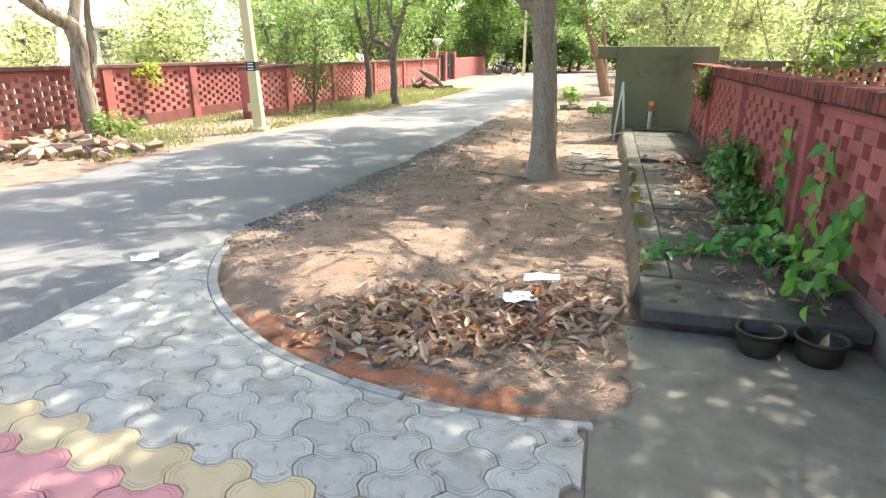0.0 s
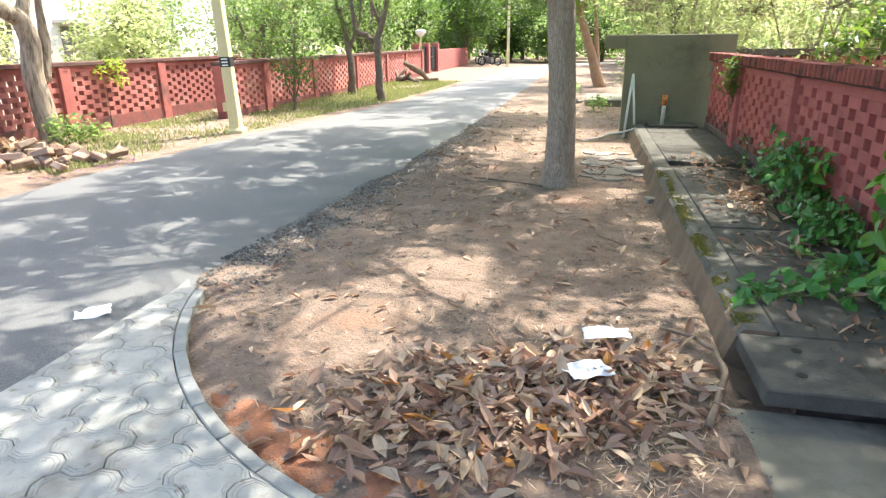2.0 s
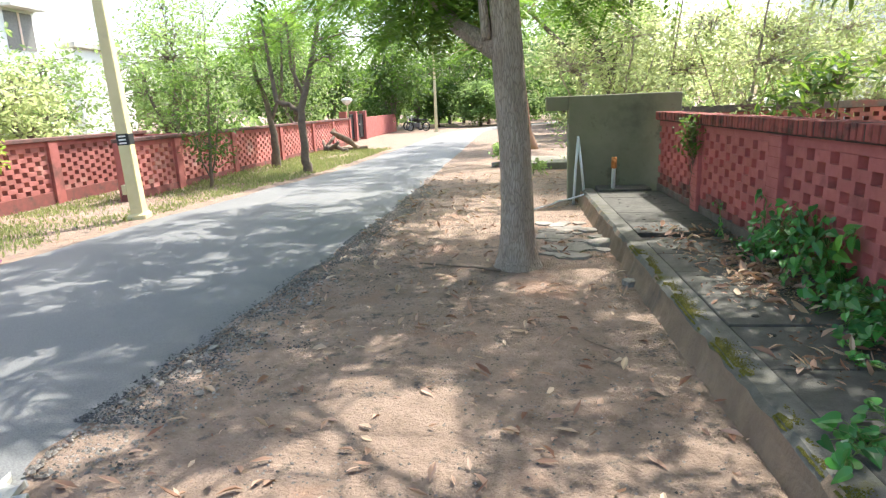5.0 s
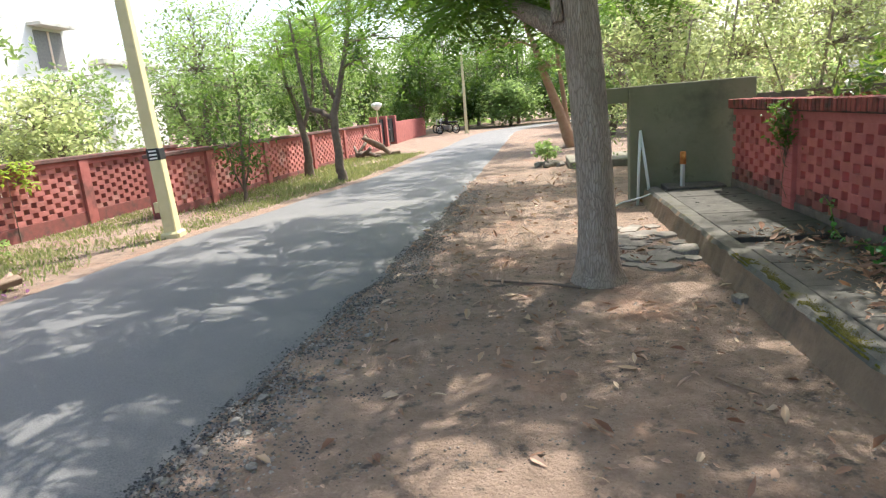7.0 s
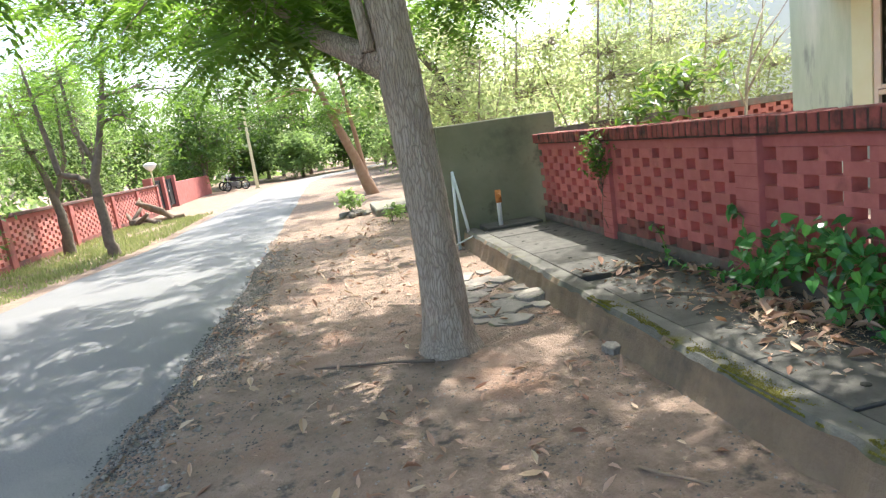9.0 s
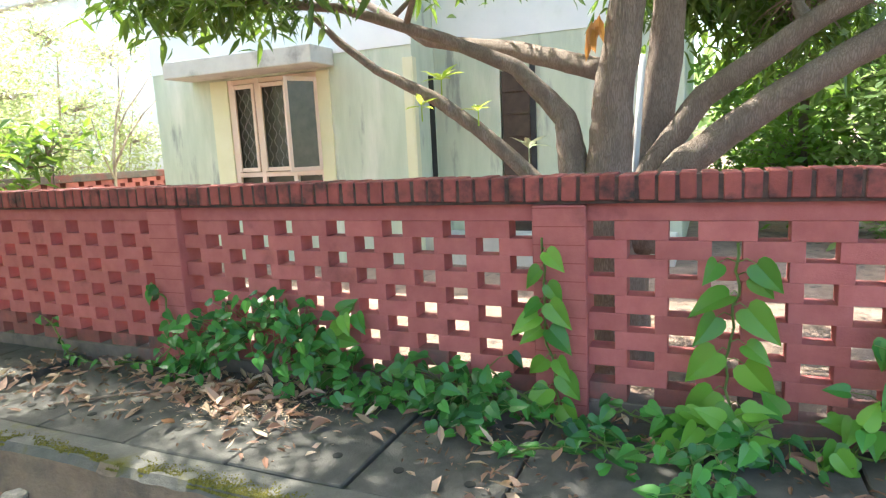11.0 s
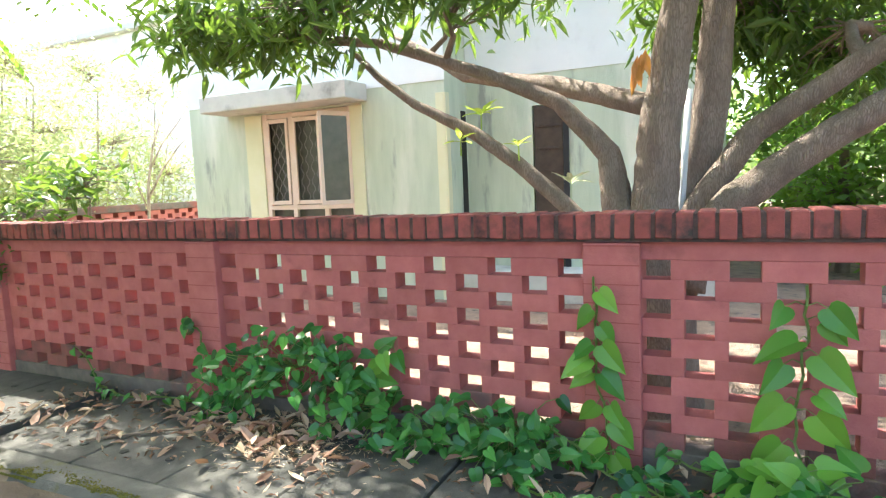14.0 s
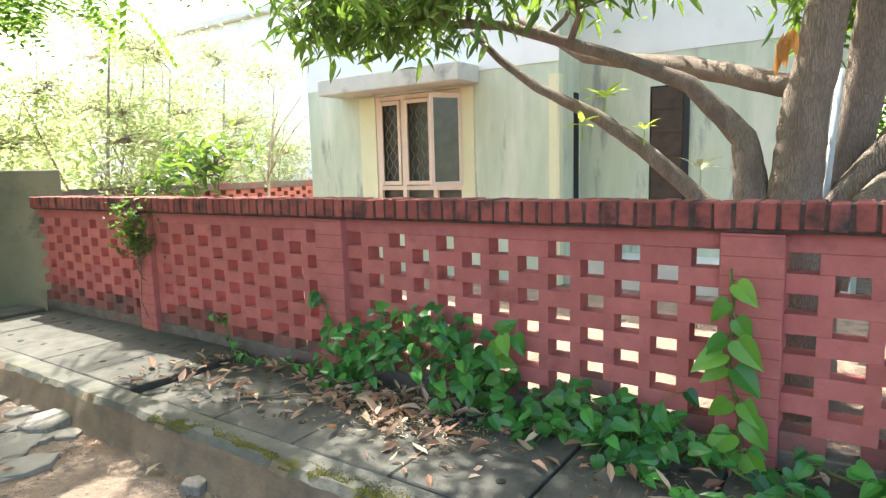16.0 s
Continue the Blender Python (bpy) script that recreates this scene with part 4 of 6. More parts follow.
tree("roadside_tree", "slender forked tree on the grassy verge", (-6.35, 18.5, -0.1),
     [[((-6.3, 18.5, -0.2), 0.15), ((-6.36, 18.5, 0.2), 0.12), ((-6.38, 18.5, 0.75), 0.105), ((-6.38, 18.5, 1.63), 0.10), ((-6.17, 18.5, 2.19), 0.075), ((-5.86, 18.5, 3.26), 0.06), ((-5.6, 18.6, 4.6), 0.03)],
      [((-6.38, 18.5, 1.5), 0.08), ((-6.7, 18.5, 1.72), 0.07), ((-7.03, 18.5, 1.84), 0.065), ((-7.14, 18.5, 2.87), 0.05), ((-7.3, 18.6, 4.2), 0.025)],
      [((-6.3, 18.5, 2.0), 0.05), ((-6.55, 18.5, 2.7), 0.045), ((-6.6, 18.6, 4.2), 0.025)]],
     [((-5.9, 18.8, 4.2), (1.6, 1.5, 0.6), 2), ((-7.4, 18.7, 3.5), (1.3, 1.3, 0.6), 1.6), ((-4.6, 19.1, 3.3), (1.1, 1.2, 0.5), 1.3), ((-6.3, 18.6, 5.3), (2.0, 1.8, 0.8), 2), ((-5.4, 18.3, 2.8), (0.9, 0.8, 0.35), 0.8)],
     L_MAIN, M_BARK_D, tips=105, clump=8, leaf_len=0.42, leaf_w=0.04, spread=0.5, style="fern", seed=12, seg=12, twig_r=0.01)
tree("roadside_tree", "thin crooked tree near the red wall", (-7.94, 20.4, -0.1),
     [[((-7.94, 20.4, -0.2), 0.16), ((-7.93, 20.4, 0.4), 0.12), ((-7.95, 20.4, 1.07), 0.10), ((-8.07, 20.4, 1.92), 0.075), ((-8.31, 20.4, 2.6), 0.055), ((-8.5, 20.5, 3.9), 0.03)],
      [((-7.98, 20.4, 1.3), 0.06), ((-7.6, 20.5, 2.2), 0.045), ((-7.5, 20.6, 3.7), 0.025)]],
     [((-8.4, 20.4, 3.4), (1.4, 1.4, 0.7), 2), ((-7.3, 20.8, 4.3), (1.5, 1.5, 0.7), 2), ((-8.2, 20.2, 2.5), (0.8, 0.8, 0.35), 0.8)],
     L_MAIN, M_BARK_D, tips=75, clump=8, leaf_len=0.42, leaf_w=0.04, spread=0.5, style="fern", seed=13, seg=12, twig_r=0.01)
slim_tree("shrub", "bushy young tree with dark green leaves", -7.74, 15.7, 2.0, [(0, 0, 0.9, 0.5, 0.5, 0.5, 1.6), (0.05, 0.1, 1.6, 0.75, 0.7, 0.5, 2.2), (0.1, 0, 2.4, 0.8, 0.8, 0.6, 1.8), (-0.6, 0, 2.2, 0.5, 0.5, 0.4, 0.8)], L_DEEP, M_BARK_D, 14, (0.15, 0), 0.035, [(0.35, 0.1, 0.2, 1.8), (-0.3, -0.1, 0.2, 1.7), (0.1, 0.2, 0.3, 2.2)], tips=85, clump=17, leaf_len=0.12, leaf_w=0.045, spread=0.3, style="leaf", category="shrub", limb_r=0.02, twig_r=0.006)
tree("lane_tree", "feathery tree spreading over the lane", (1.6, 16.6, -0.1),
     [[((1.6, 16.6, -0.2), 0.16), ((1.5, 16.6, 1.4), 0.12), ((1.1, 16.7, 2.8), 0.09), ((0.2, 16.9, 4.2), 0.06), ((-1.2, 17.2, 5.2), 0.03)],
      [((1.4, 16.6, 2.0), 0.07), ((1.9, 17.2, 3.4), 0.05), ((2.2, 18.0, 4.8), 0.03)]],
     [((0.2, 16.6, 3.9), (1.4, 1.4, 0.5), 1.4), ((-1.3, 17.4, 5.0), (1.8, 1.8, 0.6), 1.6), ((-3.0, 19.0, 5.6), (1.8, 2.0, 0.6), 1.5), ((1.8, 17.6, 4.8), (1.5, 1.5, 0.6), 1.3), ((-1.6, 21.6, 5.6), (2.0, 2.0, 0.6), 1.4)],
     L_MAIN, M_BARK_D, tips=150, clump=9, leaf_len=0.45, leaf_w=0.045, spread=0.9, style="fern", seed=16, seg=12, twig_r=0.01)
slim_tree("leaning_tree", "reddish leaning trunks beside the lane", 0.0, 24.6, 4.4, [(-0.8, 0.4, 4.6, 2.0, 1.8, 0.9, 2), (0.8, 0.6, 5.4, 2.0, 1.8, 0.9, 2), (-2.2, -0.6, 3.4, 1.4, 1.4, 0.6, 1.4), (-0.7, -0.8, 2.7, 1.0, 0.9, 0.5, 1.6)], L_MAIN, M_BARK_R, 15, (-1.5, -0.3), 0.17, [(-0.5, 0.4, 0.3, 4.2)], tips=80, clump=7, leaf_len=0.55, leaf_w=0.05, spread=0.6, style="fern")

# added tree, its high crown darkens the far lane with dappled shade
tree("lane_tree", "tall feathery tree added to shade the far lane", (2.4, 26.5, -0.1),
     [[((2.4, 26.5, -0.2), 0.2), ((2.2, 26.5, 1.6), 0.15), ((1.4, 26.7, 3.4), 0.11), ((0.0, 27.0, 4.9), 0.07), ((-1.8, 27.2, 5.8), 0.03)],
      [((1.9, 26.6, 2.4), 0.08), ((2.2, 27.6, 4.2), 0.06), ((1.8, 29.0, 5.6), 0.03)]],
     [((-0.2, 26.8, 4.8), (1.6, 1.8, 0.6), 1.3), ((-2.2, 27.4, 5.7), (1.9, 2.0, 0.7), 1.6), ((-1.2, 31.0, 6.0), (2.0, 2.0, 0.7), 1.4), ((-2.6, 24.0, 5.9), (1.6, 1.6, 0.6), 1.0), ((1.8, 28.6, 5.4), (1.6, 1.8, 0.7), 1.2)],
     L_MAIN, M_BARK_D, tips=150, clump=9, leaf_len=0.5, leaf_w=0.05, spread=1.0, style="fern", seed=18, seg=12, twig_r=0.01)

# woods behind the walls and at the lane's end
WOODS = [(-14.0, 12.5, 2.5, 1.9, L_PALE), (-13.2, 17.5, 3.4, 2.2, L_FAR), (-12.4, 22.5, 5.8, 2.4, L_FAR), (-13.5, 27.5, 6.6, 2.8, L_FAR), (-12.3, 33.0, 6.0, 2.6, L_DEEP), (-11.5, 39.0, 6.6, 2.8, L_DEEP), (-9.0, 45.5, 6.6, 2.8, L_DEEP), (-15.5, 40.0, 8.0, 3.4, L_FAR), (-2.5, 54.0, 9.0, 4.2, L_DEEP), (2.6, 45.0, 7.5, 3.2, L_DEEP), (-8.0, 51.0, 8.5, 3.8, L_DEEP), (2.6, 34.5, 6.5, 2.6, L_FAR), (-6.0, 57.0, 9.5, 4.4, L_FAR), (4.5, 62.0, 9.5, 4.4, L_DEEP), (-10.6, 30.0, 6.0, 2.4, L_FAR), (-11.2, 20.6, 4.6, 2.2, L_FAR), (-5.0, 60.0, 8.0, 3.8, L_DEEP), (0.5, 62.0, 7.5, 3.6, L_FAR), (-11.0, 58.0, 8.5, 4.0, L_FAR), (5.5, 50.0, 7.0, 3.4, L_FAR), (3.6, 40.0, 6.5, 2.8, L_MAIN), (4.6, 32.0, 6.0, 2.6, L_PALE), (-6.5, 52.0, 3.4, 3.0, L_DEEP), (-3.0, 50.0, 3.2, 2.6, L_FAR), (0.6, 52.5, 3.6, 3.0, L_DEEP), (3.4, 47.5, 3.4, 2.8, L_FAR), (-10.6, 48.0, 3.6, 2.8, L_FAR), (1.9, 29.5, 3.2, 1.6, L_FAR), (-12.6, 9.6, 2.3, 1.5, L_PALE), (-12.2, 15.2, 2.7, 1.6, L_PALE)]
for i, (x, y, h, w, lm) in enumerate(WOODS):
    slim_tree("woodland_tree", "leafy green tree in the woods behind the lane", x, y, h * 0.72, [(0, 0, h * 0.72, w * 0.8, w * 0.8, h * 0.2, 2), (-w * 0.45, 0.2, h * 0.5, w * 0.6, w * 0.6, h * 0.17, 1.4), (w * 0.45, -0.2, h * 0.48, w * 0.6, w * 0.6, h * 0.17, 1.4), (0.1, -0.4, h * 0.28, w * 0.75, w * 0.7, h * 0.16, 1.5), (0.2, 0.3, h * 0.9, w * 0.5, w * 0.5, h * 0.1, 0.8)],
              lm, M_BARK_D, 40 + i, (0.2, 0.1), 0.12, [(0.6, 0.2, 0.6, h * 0.6), (-0.7, -0.1, 0.8, h * 0.55)], tips=(230 if y > 30 else 150) if y > 15 else 105, clump=26, leaf_len=0.25 if y > 30 else 0.15, leaf_w=0.12 if y > 30 else 0.065, spread=0.5, style="chip", group="woods behind the walls")
# bamboo-like thicket behind the cross wall and the compound, haze painted into its pale leaves
THICKET = [(1.2, 15.2, 3.6), (2.4, 16.4, 4.6), (4.0, 15.9, 4.8), (5.6, 17.6, 4.8), (3.0, 19.0, 5.4), (7.2, 19.5, 5.0), (1.4, 18.8, 4.4), (9.5, 21.5, 4.6), (5.2, 21.5, 5.8), (5.5, 16.5, 4.4), (7.1, 16.9, 4.6), (8.6, 17.0, 4.4)]
for i, (x, y, h) in enumerate(THICKET):
    slim_tree("thicket_tree", "thin pale feathery tree full of light", x, y, h * 0.85, [(0, 0, h * 0.9, 1.1, 1.1, 0.5, 1.2), (-0.5, 0.2, h * 0.62, 1.1, 1.0, 0.6, 1.5), (0.6, 0, h * 0.45, 1.1, 1.0, 0.6, 1.4), (0, -0.2, h * 0.28, 1.0, 0.9, 0.5, 1)],
              L_PALE, M_BARK, 70 + i, (0.5, 0.1), 0.035, [(0.9, 0.2, 0.5, h * 0.7), (-1.0, 0.1, 0.7, h * 0.6)], tips=125, clump=30, leaf_len=0.13, leaf_w=0.045, spread=0.5, style="chip", group="pale thicket behind the wall", limb_r=0.025)
slim_tree("garden_shrub", "broad-leaved young mango shrub over the wall", 4.7, 13.6, 1.6, [(0, 0, 1.75, 0.7, 0.6, 0.35, 2), (-0.6, 0.1, 1.5, 0.5, 0.5, 0.3, 1)], L_MANGO, M_BARK_D, 90, (0.1, 0), 0.03, None, tips=26, clump=16, leaf_len=0.22, leaf_w=0.07, spread=0.3, style="leaf", category="shrub", limb_r=0.02)
for i, (x, y) in enumerate([(8.9, 3.3), (8.0, 2.0), (9.6, 1.2), (7.0, 0.4), (11.5, 3.4), (11.5, 0.0), (9.0, -1.8)]):
    slim_tree("garden_tree", "dense leafy garden tree behind the mango", x, y, 3.4, [(0, 0, 1.0, 1.3, 1.2, 0.8, 2), (0, 0, 2.3, 1.5, 1.4, 0.9, 2), (0, 0, 3.8, 1.5, 1.5, 0.9, 1.6)], L_FAR if i % 2 else L_MAIN, M_BARK_D, 95 + i, (0.1, 0), 0.08, [(0.5, 0.2, 0.4, 2.6)], tips=190, clump=30, leaf_len=0.17, leaf_w=0.07, spread=0.4, style="chip", group="garden trees")

# tall unseen tree behind the wall, its crown added to shade the drive
tree("shade_tree", "unseen tall tree added to shade the paved drive", (2.4, 0.9, -0.1),
     [[((2.4, 0.9, -0.2), 0.22), ((2.35, 1.0, 1.5), 0.17), ((2.1, 1.4, 3.2), 0.14), ((1.2, 2.2, 4.6), 0.09), ((0.2, 3.0, 5.4), 0.05)],
      [((2.1, 1.4, 3.2), 0.10), ((2.0, 2.6, 4.2), 0.07), ((1.4, 4.0, 5.0), 0.04)]],
     [((-0.3, 3.9, 5.4), (1.5, 1.2, 0.5), 2), ((-1.4, 4.9, 5.7), (1.4, 1.1, 0.5), 2), ((0.9, 3.2, 5.0), (1.3, 1.2, 0.5), 2), ((-1.9, 3.4, 5.8), (1.3, 1.2, 0.5), 2), ((1.9, 4.6, 5.2), (1.3, 1.3, 0.5), 2), ((2.2, 6.6, 5.2), (1.2, 1.3, 0.5), 1.6), ((0.2, 2.2, 5.2), (1.4, 1.2, 0.5), 2), ((-1.2, 2.0, 5.6), (1.3, 1.2, 0.5), 1.6), ((0.2, 5.3, 5.3), (1.4, 1.1, 0.4), 2), ((-1.0, 5.9, 5.6), (1.2, 1.0, 0.4), 1.4), ((1.1, 4.5, 5.1), (1.2, 1.0, 0.4), 1.6)],
     L_FAR, M_BARK_D, tips=440, clump=32, leaf_len=0.15, leaf_w=0.065, spread=0.45, style="chip", seed=17)


def bare_sapling():
    """Thin forked stem without leaves, standing over the cross wall."""
    random.seed(131)
    root = group_at("bare_sapling", 6.3, 14.3, -0.1)
    off = Vector((6.3, 14.3, -0.1))
    runs = [[((6.3, 14.3, -0.15), 0.035), ((6.36, 14.3, 0.8), 0.03), ((6.45, 14.32, 1.7), 0.026), ((6.6, 14.3, 2.4), 0.018), ((6.9, 14.3, 3.06), 0.009)],
            [((6.42, 14.31, 1.45), 0.024), ((6.75, 14.3, 1.95), 0.018), ((7.15, 14.28, 2.4), 0.013), ((7.5, 14.3, 2.66), 0.008)],
            [((6.5, 14.32, 1.95), 0.018), ((6.85, 14.35, 2.45), 0.014), ((7.2, 14.3, 2.85), 0.011), ((7.5, 14.3, 3.2), 0.007)],
            [((6.4, 14.3, 1.2), 0.016), ((6.2, 14.3, 1.7), 0.012), ((6.1, 14.32, 2.3), 0.007)]]
    for i, run in enumerate(runs):
        s = Soup()
        s.tube([Vector(p) - off for p, _ in run], [r for _, r in run], 8, 0.08)
        part("branch" if i else "trunk", s.mesh("branch" if i else "trunk", M_BARK, True), None, root)
    tagged(root, "thin forked grey sapling without leaves", "tree")


bare_sapling()


# ---- things along the lane ----
def lathe(bm, prof, seg=24, cx=0.0, cy=0.0):
    """Turn a profile of (radius, z) round the upright axis."""
    rings = []
    for r, z in prof:
        rings.append([bm.verts.new((cx + r * math.cos(2 * math.pi * k / seg), cy + r * math.sin(2 * math.pi * k / seg), z)) for k in range(seg)])
    for a, b in zip(rings, rings[1:]):
        for k in range(seg):
            bm.faces.new((a[k], a[(k + 1) % seg], b[(k + 1) % seg], b[k]))
    bm.faces.new(rings[0][::-1])
    bm.faces.new(rings[-1])
    return bm


def utility_pole(x, y, h, lean, banded):
    ob = group_at("utility_pole", x, y, -0.1)
    ob.matrix_world = pose(x, y, -0.1, 0, lean, 12)
    bm = bmesh.new()
    box(bm, -0.1, -0.13, -0.2, 0.1, 0.13, h, 0.02)
    for v in bm.verts:
        k = 1 - 0.45 * max(0, v.co.z) / h
        v.co.x *= k
        v.co.y *= k
    part("pole_shaft", bm, M_POLE, ob)
    part("footing", boxed(-0.15, -0.18, -0.2, 0.15, 0.18, 0.1, 0.03), M_POLE, ob)
    if banded:
        bm = bmesh.new()
        box(bm, -0.098, -0.128, 1.22, 0.098, 0.128, 1.42, 0.018)
        part("number_band", bm, M_GATE, ob, "dark band with painted number")
        for k in range(3):
            part("band_mark", boxed(-0.055, -0.131, 1.25 + k * 0.055, 0.06, -0.1275, 1.275 + k * 0.055), M_LAMP, ob)
        part("switch_box", boxed(-0.19, -0.05, 0.42, -0.098, 0.05, 0.58, 0.006), M_POLE, ob)
    tagged(ob, "cream painted concrete electric pole on the verge" if banded else "slim cream pole far down the lane", "pole")
    return ob


utility_pole(-7.05, 11.72, 8.0, -2.0, True)
utility_pole(-5.6, 43.0, 6.0, 0.0, False)


def flower_pot(x, y, z, r):
    ob = group_at("flower_pot", x, y, z)
    bm = bmesh.new()
    lathe(bm, [(r * 0.62, 0.0), (r * 0.78, 0.006), (r * 0.93, 0.03), (r * 1.0, 0.07), (r * 1.0, 0.11), (r * 0.99, 0.125), (r * 1.09, 0.130), (r * 1.12, 0.138), (r * 1.09, 0.146), (r * 1.0, 0.147), (r * 0.96, 0.12), (r * 0.95, 0.05)])
    part("pot_body", bm, M_POT, ob, smooth_faces=True)
    bm = bmesh.new()
    lathe(bm, [(r * 0.955, 0.042), (r * 0.5, 0.05), (r * 0.02, 0.046)], 18)
    part("soil", bm, M_PLINTH, ob, "dark dry soil")
    tagged(ob, "empty dark plastic flower pot on the cement pad", "pot", "pots by the slabs")


flower_pot(0.90, 3.34, -0.015, 0.115)
flower_pot(1.19, 3.31, -0.015, 0.12)


def sheet_of_paper(x, y, z, w, d, rz):
    bm = bmesh.new()
    bmesh.ops.create_grid(bm, x_segments=10, y_segments=8, size=0.5)
    for v in bm.verts:
        u = v.co.copy()
        v.co = Vector((u.x * w, u.y * d, 0.012 + 0.022 * noise.noise(Vector((u.x * 3 + x * 9, u.y * 3, y * 5)))))
        if abs(u.x) > 0.45 or abs(u.y) > 0.45:
            v.co.x *= 1 + 0.08 * noise.noise(Vector((u.x * 7, u.y * 7, 2)))
    bmesh.ops.solidify(bm, geom=bm.faces[:], thickness=0.0015)
    ob = new("paper_sheet", bm_mesh("paper_sheet", bm, M_PAPER, True))
    ob.matrix_world = pose(x, y, z, 0, 0, rz)
    tagged(ob, "crumpled white paper scrap among dry leaves", "paper", "paper scraps")


sheet_of_paper(-0.34, 4.03, 0.04, 0.25, 0.13, 8)
sheet_of_paper(-0.44, 3.55, 0.075, 0.22, 0.15, 30)
sheet_of_paper(-3.35, 3.75, 0.015, 0.2, 0.16, 40)


def stick(name, label, pts, r0, r1, mat, category="stick"):
    s = Soup()
    full = []
    for a, b in zip(pts, pts[1:]):
        for k in range(3):
            full.append(Vector(a).lerp(Vector(b), k / 3) + rand_dir() * r0 * 0.4)
    full.append(Vector(pts[-1]))
    s.tube(full, [r0 + (r1 - r0) * i / (len(full) - 1) for i in range(len(full))], 7, 0.15)
    ob = new(name, s.mesh(name, mat, True))
    tagged(ob, label, category)
    return ob


random.seed(21)
stick("fallen_branch", "bent pale dry branch lying by the slabs", [(-0.03, 4.22, 0.02), (0.12, 4.12, 0.03), (0.205, 3.98, 0.03), (0.215, 3.75, 0.025), (0.13, 3.5, 0.015), (0.06, 3.3, 0.01)], 0.011, 0.018, M_WOOD, "branch")
stick("fallen_branch", "thin dark twig lying at the tree foot", [(-1.82, 8.42, -0.075), (-1.23, 8.2, -0.07), (-0.95, 8.05, -0.07)], 0.008, 0.014, M_BARK_D, "branch")
stick("fallen_branch", "short dry twig on the slabs", [(0.72, 8.0, PZ + 0.01), (0.9, 7.75, PZ + 0.02), (1.05, 7.55, PZ + 0.012)], 0.008, 0.006, M_WOOD, "branch")
stick("fallen_branch", "grey twig on bare earth", [(-0.35, 6.2, -0.06), (-0.15, 5.95, -0.055)], 0.008, 0.006, M_WOOD, "branch")

# standpipe and leaning pipes by the cross wall
tap = group_at("standpipe", 0.78, 12.05, PZ)
s = Soup()
s.tube([(0, 0, -0.03), (0.005, 0, 0.3), (0.008, 0, 0.36)], [0.032, 0.032, 0.032], 12)
part("pipe", s.mesh("pipe", M_PIPE, True), None, tap, "white-washed pipe")
s = Soup()
s.tube([(0.008, 0, 0.345), (0.01, 0, 0.52)], [0.044, 0.042], 12)
s.tube([(0.008, -0.0, 0.47), (0.008, -0.09, 0.46), (0.008, -0.1, 0.42)], [0.02, 0.018, 0.016], 8)
part("tap_head", s.mesh("tap_head", M_RUST, True), None, tap, "rusty orange tap head")
tagged(tap, "short standpipe with rusty orange head on the slabs", "pipe")
for x0, x1, z1 in ((0.17, 0.27, 0.94), (0.36, 0.27, 0.98)):
    s = Soup()
    s.tube([(x0, 12.12, -0.09), ((x0 + x1) / 2, 12.3, z1 / 2), (x1, 12.455, z1)], [0.021] * 3, 10)
    ob = new("leaning_pipe", s.mesh("leaning_pipe", M_PIPE, True))
    tagged(ob, "pale grey pipe leaning on the cement wall", "pipe", "leaning pipes")
s = Soup()
s.tube(curve_pts((-0.5, 11.6, -0.07), (0.62, 12.0, 0.12), 0.03, 9, 0.02), [0.012] * 9, 7)
tagged(new("hose", s.mesh("hose", M_PIPE, True)), "thin pale hose trailing over the kerb", "hose")
blk = part("rear_slab", boxed(0.55, 11.9, PZ - 0.04, 1.35, 12.4, PZ + 0.03, 0.01, 0.004), M_SLAB)
tagged(blk, "loose cement slab at the end of the walk", "slab")


# flag stones by the tree
def flagstone(x, y, z, r, mat, h=0.03):
    bm = bmesh.new()
    n = random.randint(5, 7)
    ph = random.random() * 6
    top = []
    for k in range(n):
        a = ph + 2 * math.pi * k / n
        rr = r * random.uniform(0.75, 1.2)
        top.append((rr * math.cos(a), rr * math.sin(a)))
    lo = [bm.verts.new((px * 1.05, py * 1.05, -0.02)) for px, py in top]
    hi = [bm.verts.new((px * 1.02, py * 1.02, h * 0.8)) for px, py in top]
    cap = [bm.verts.new((px * 0.9, py * 0.9, h)) for px, py in top]
    for a, b in ((lo, hi), (hi, cap)):
        for k in range(n):
            bm.faces.new((a[k], a[(k + 1) % n], b[(k + 1) % n], b[k]))
    bm.faces.new(cap)
    ob = new("flagstone", bm_mesh("flagstone", bm, mat))
    ob.matrix_world = pose(x, y, z, random.uniform(-4, 4), random.uniform(-4, 4), 0)
    tagged(ob, "broken flat stone sunk in the earth", "stone", "broken flagstones by the tree")


random.seed(31)
for k in range(42):
    x, y = random.uniform(-0.42, 0.26), random.uniform(8.55, 10.6)
    flagstone(x, y, ground_z(x, y) + 0.002, random.uniform(0.07, 0.18), M_MEND if random.random() < 0.75 else M_STONE, random.uniform(0.008, 0.022))
flagstone(0.17, 9.15, -0.06, 0.17, M_STONE, 0.04)
flagstone(0.22, 7.6, -0.075, 0.065, M_STONE, 0.03)


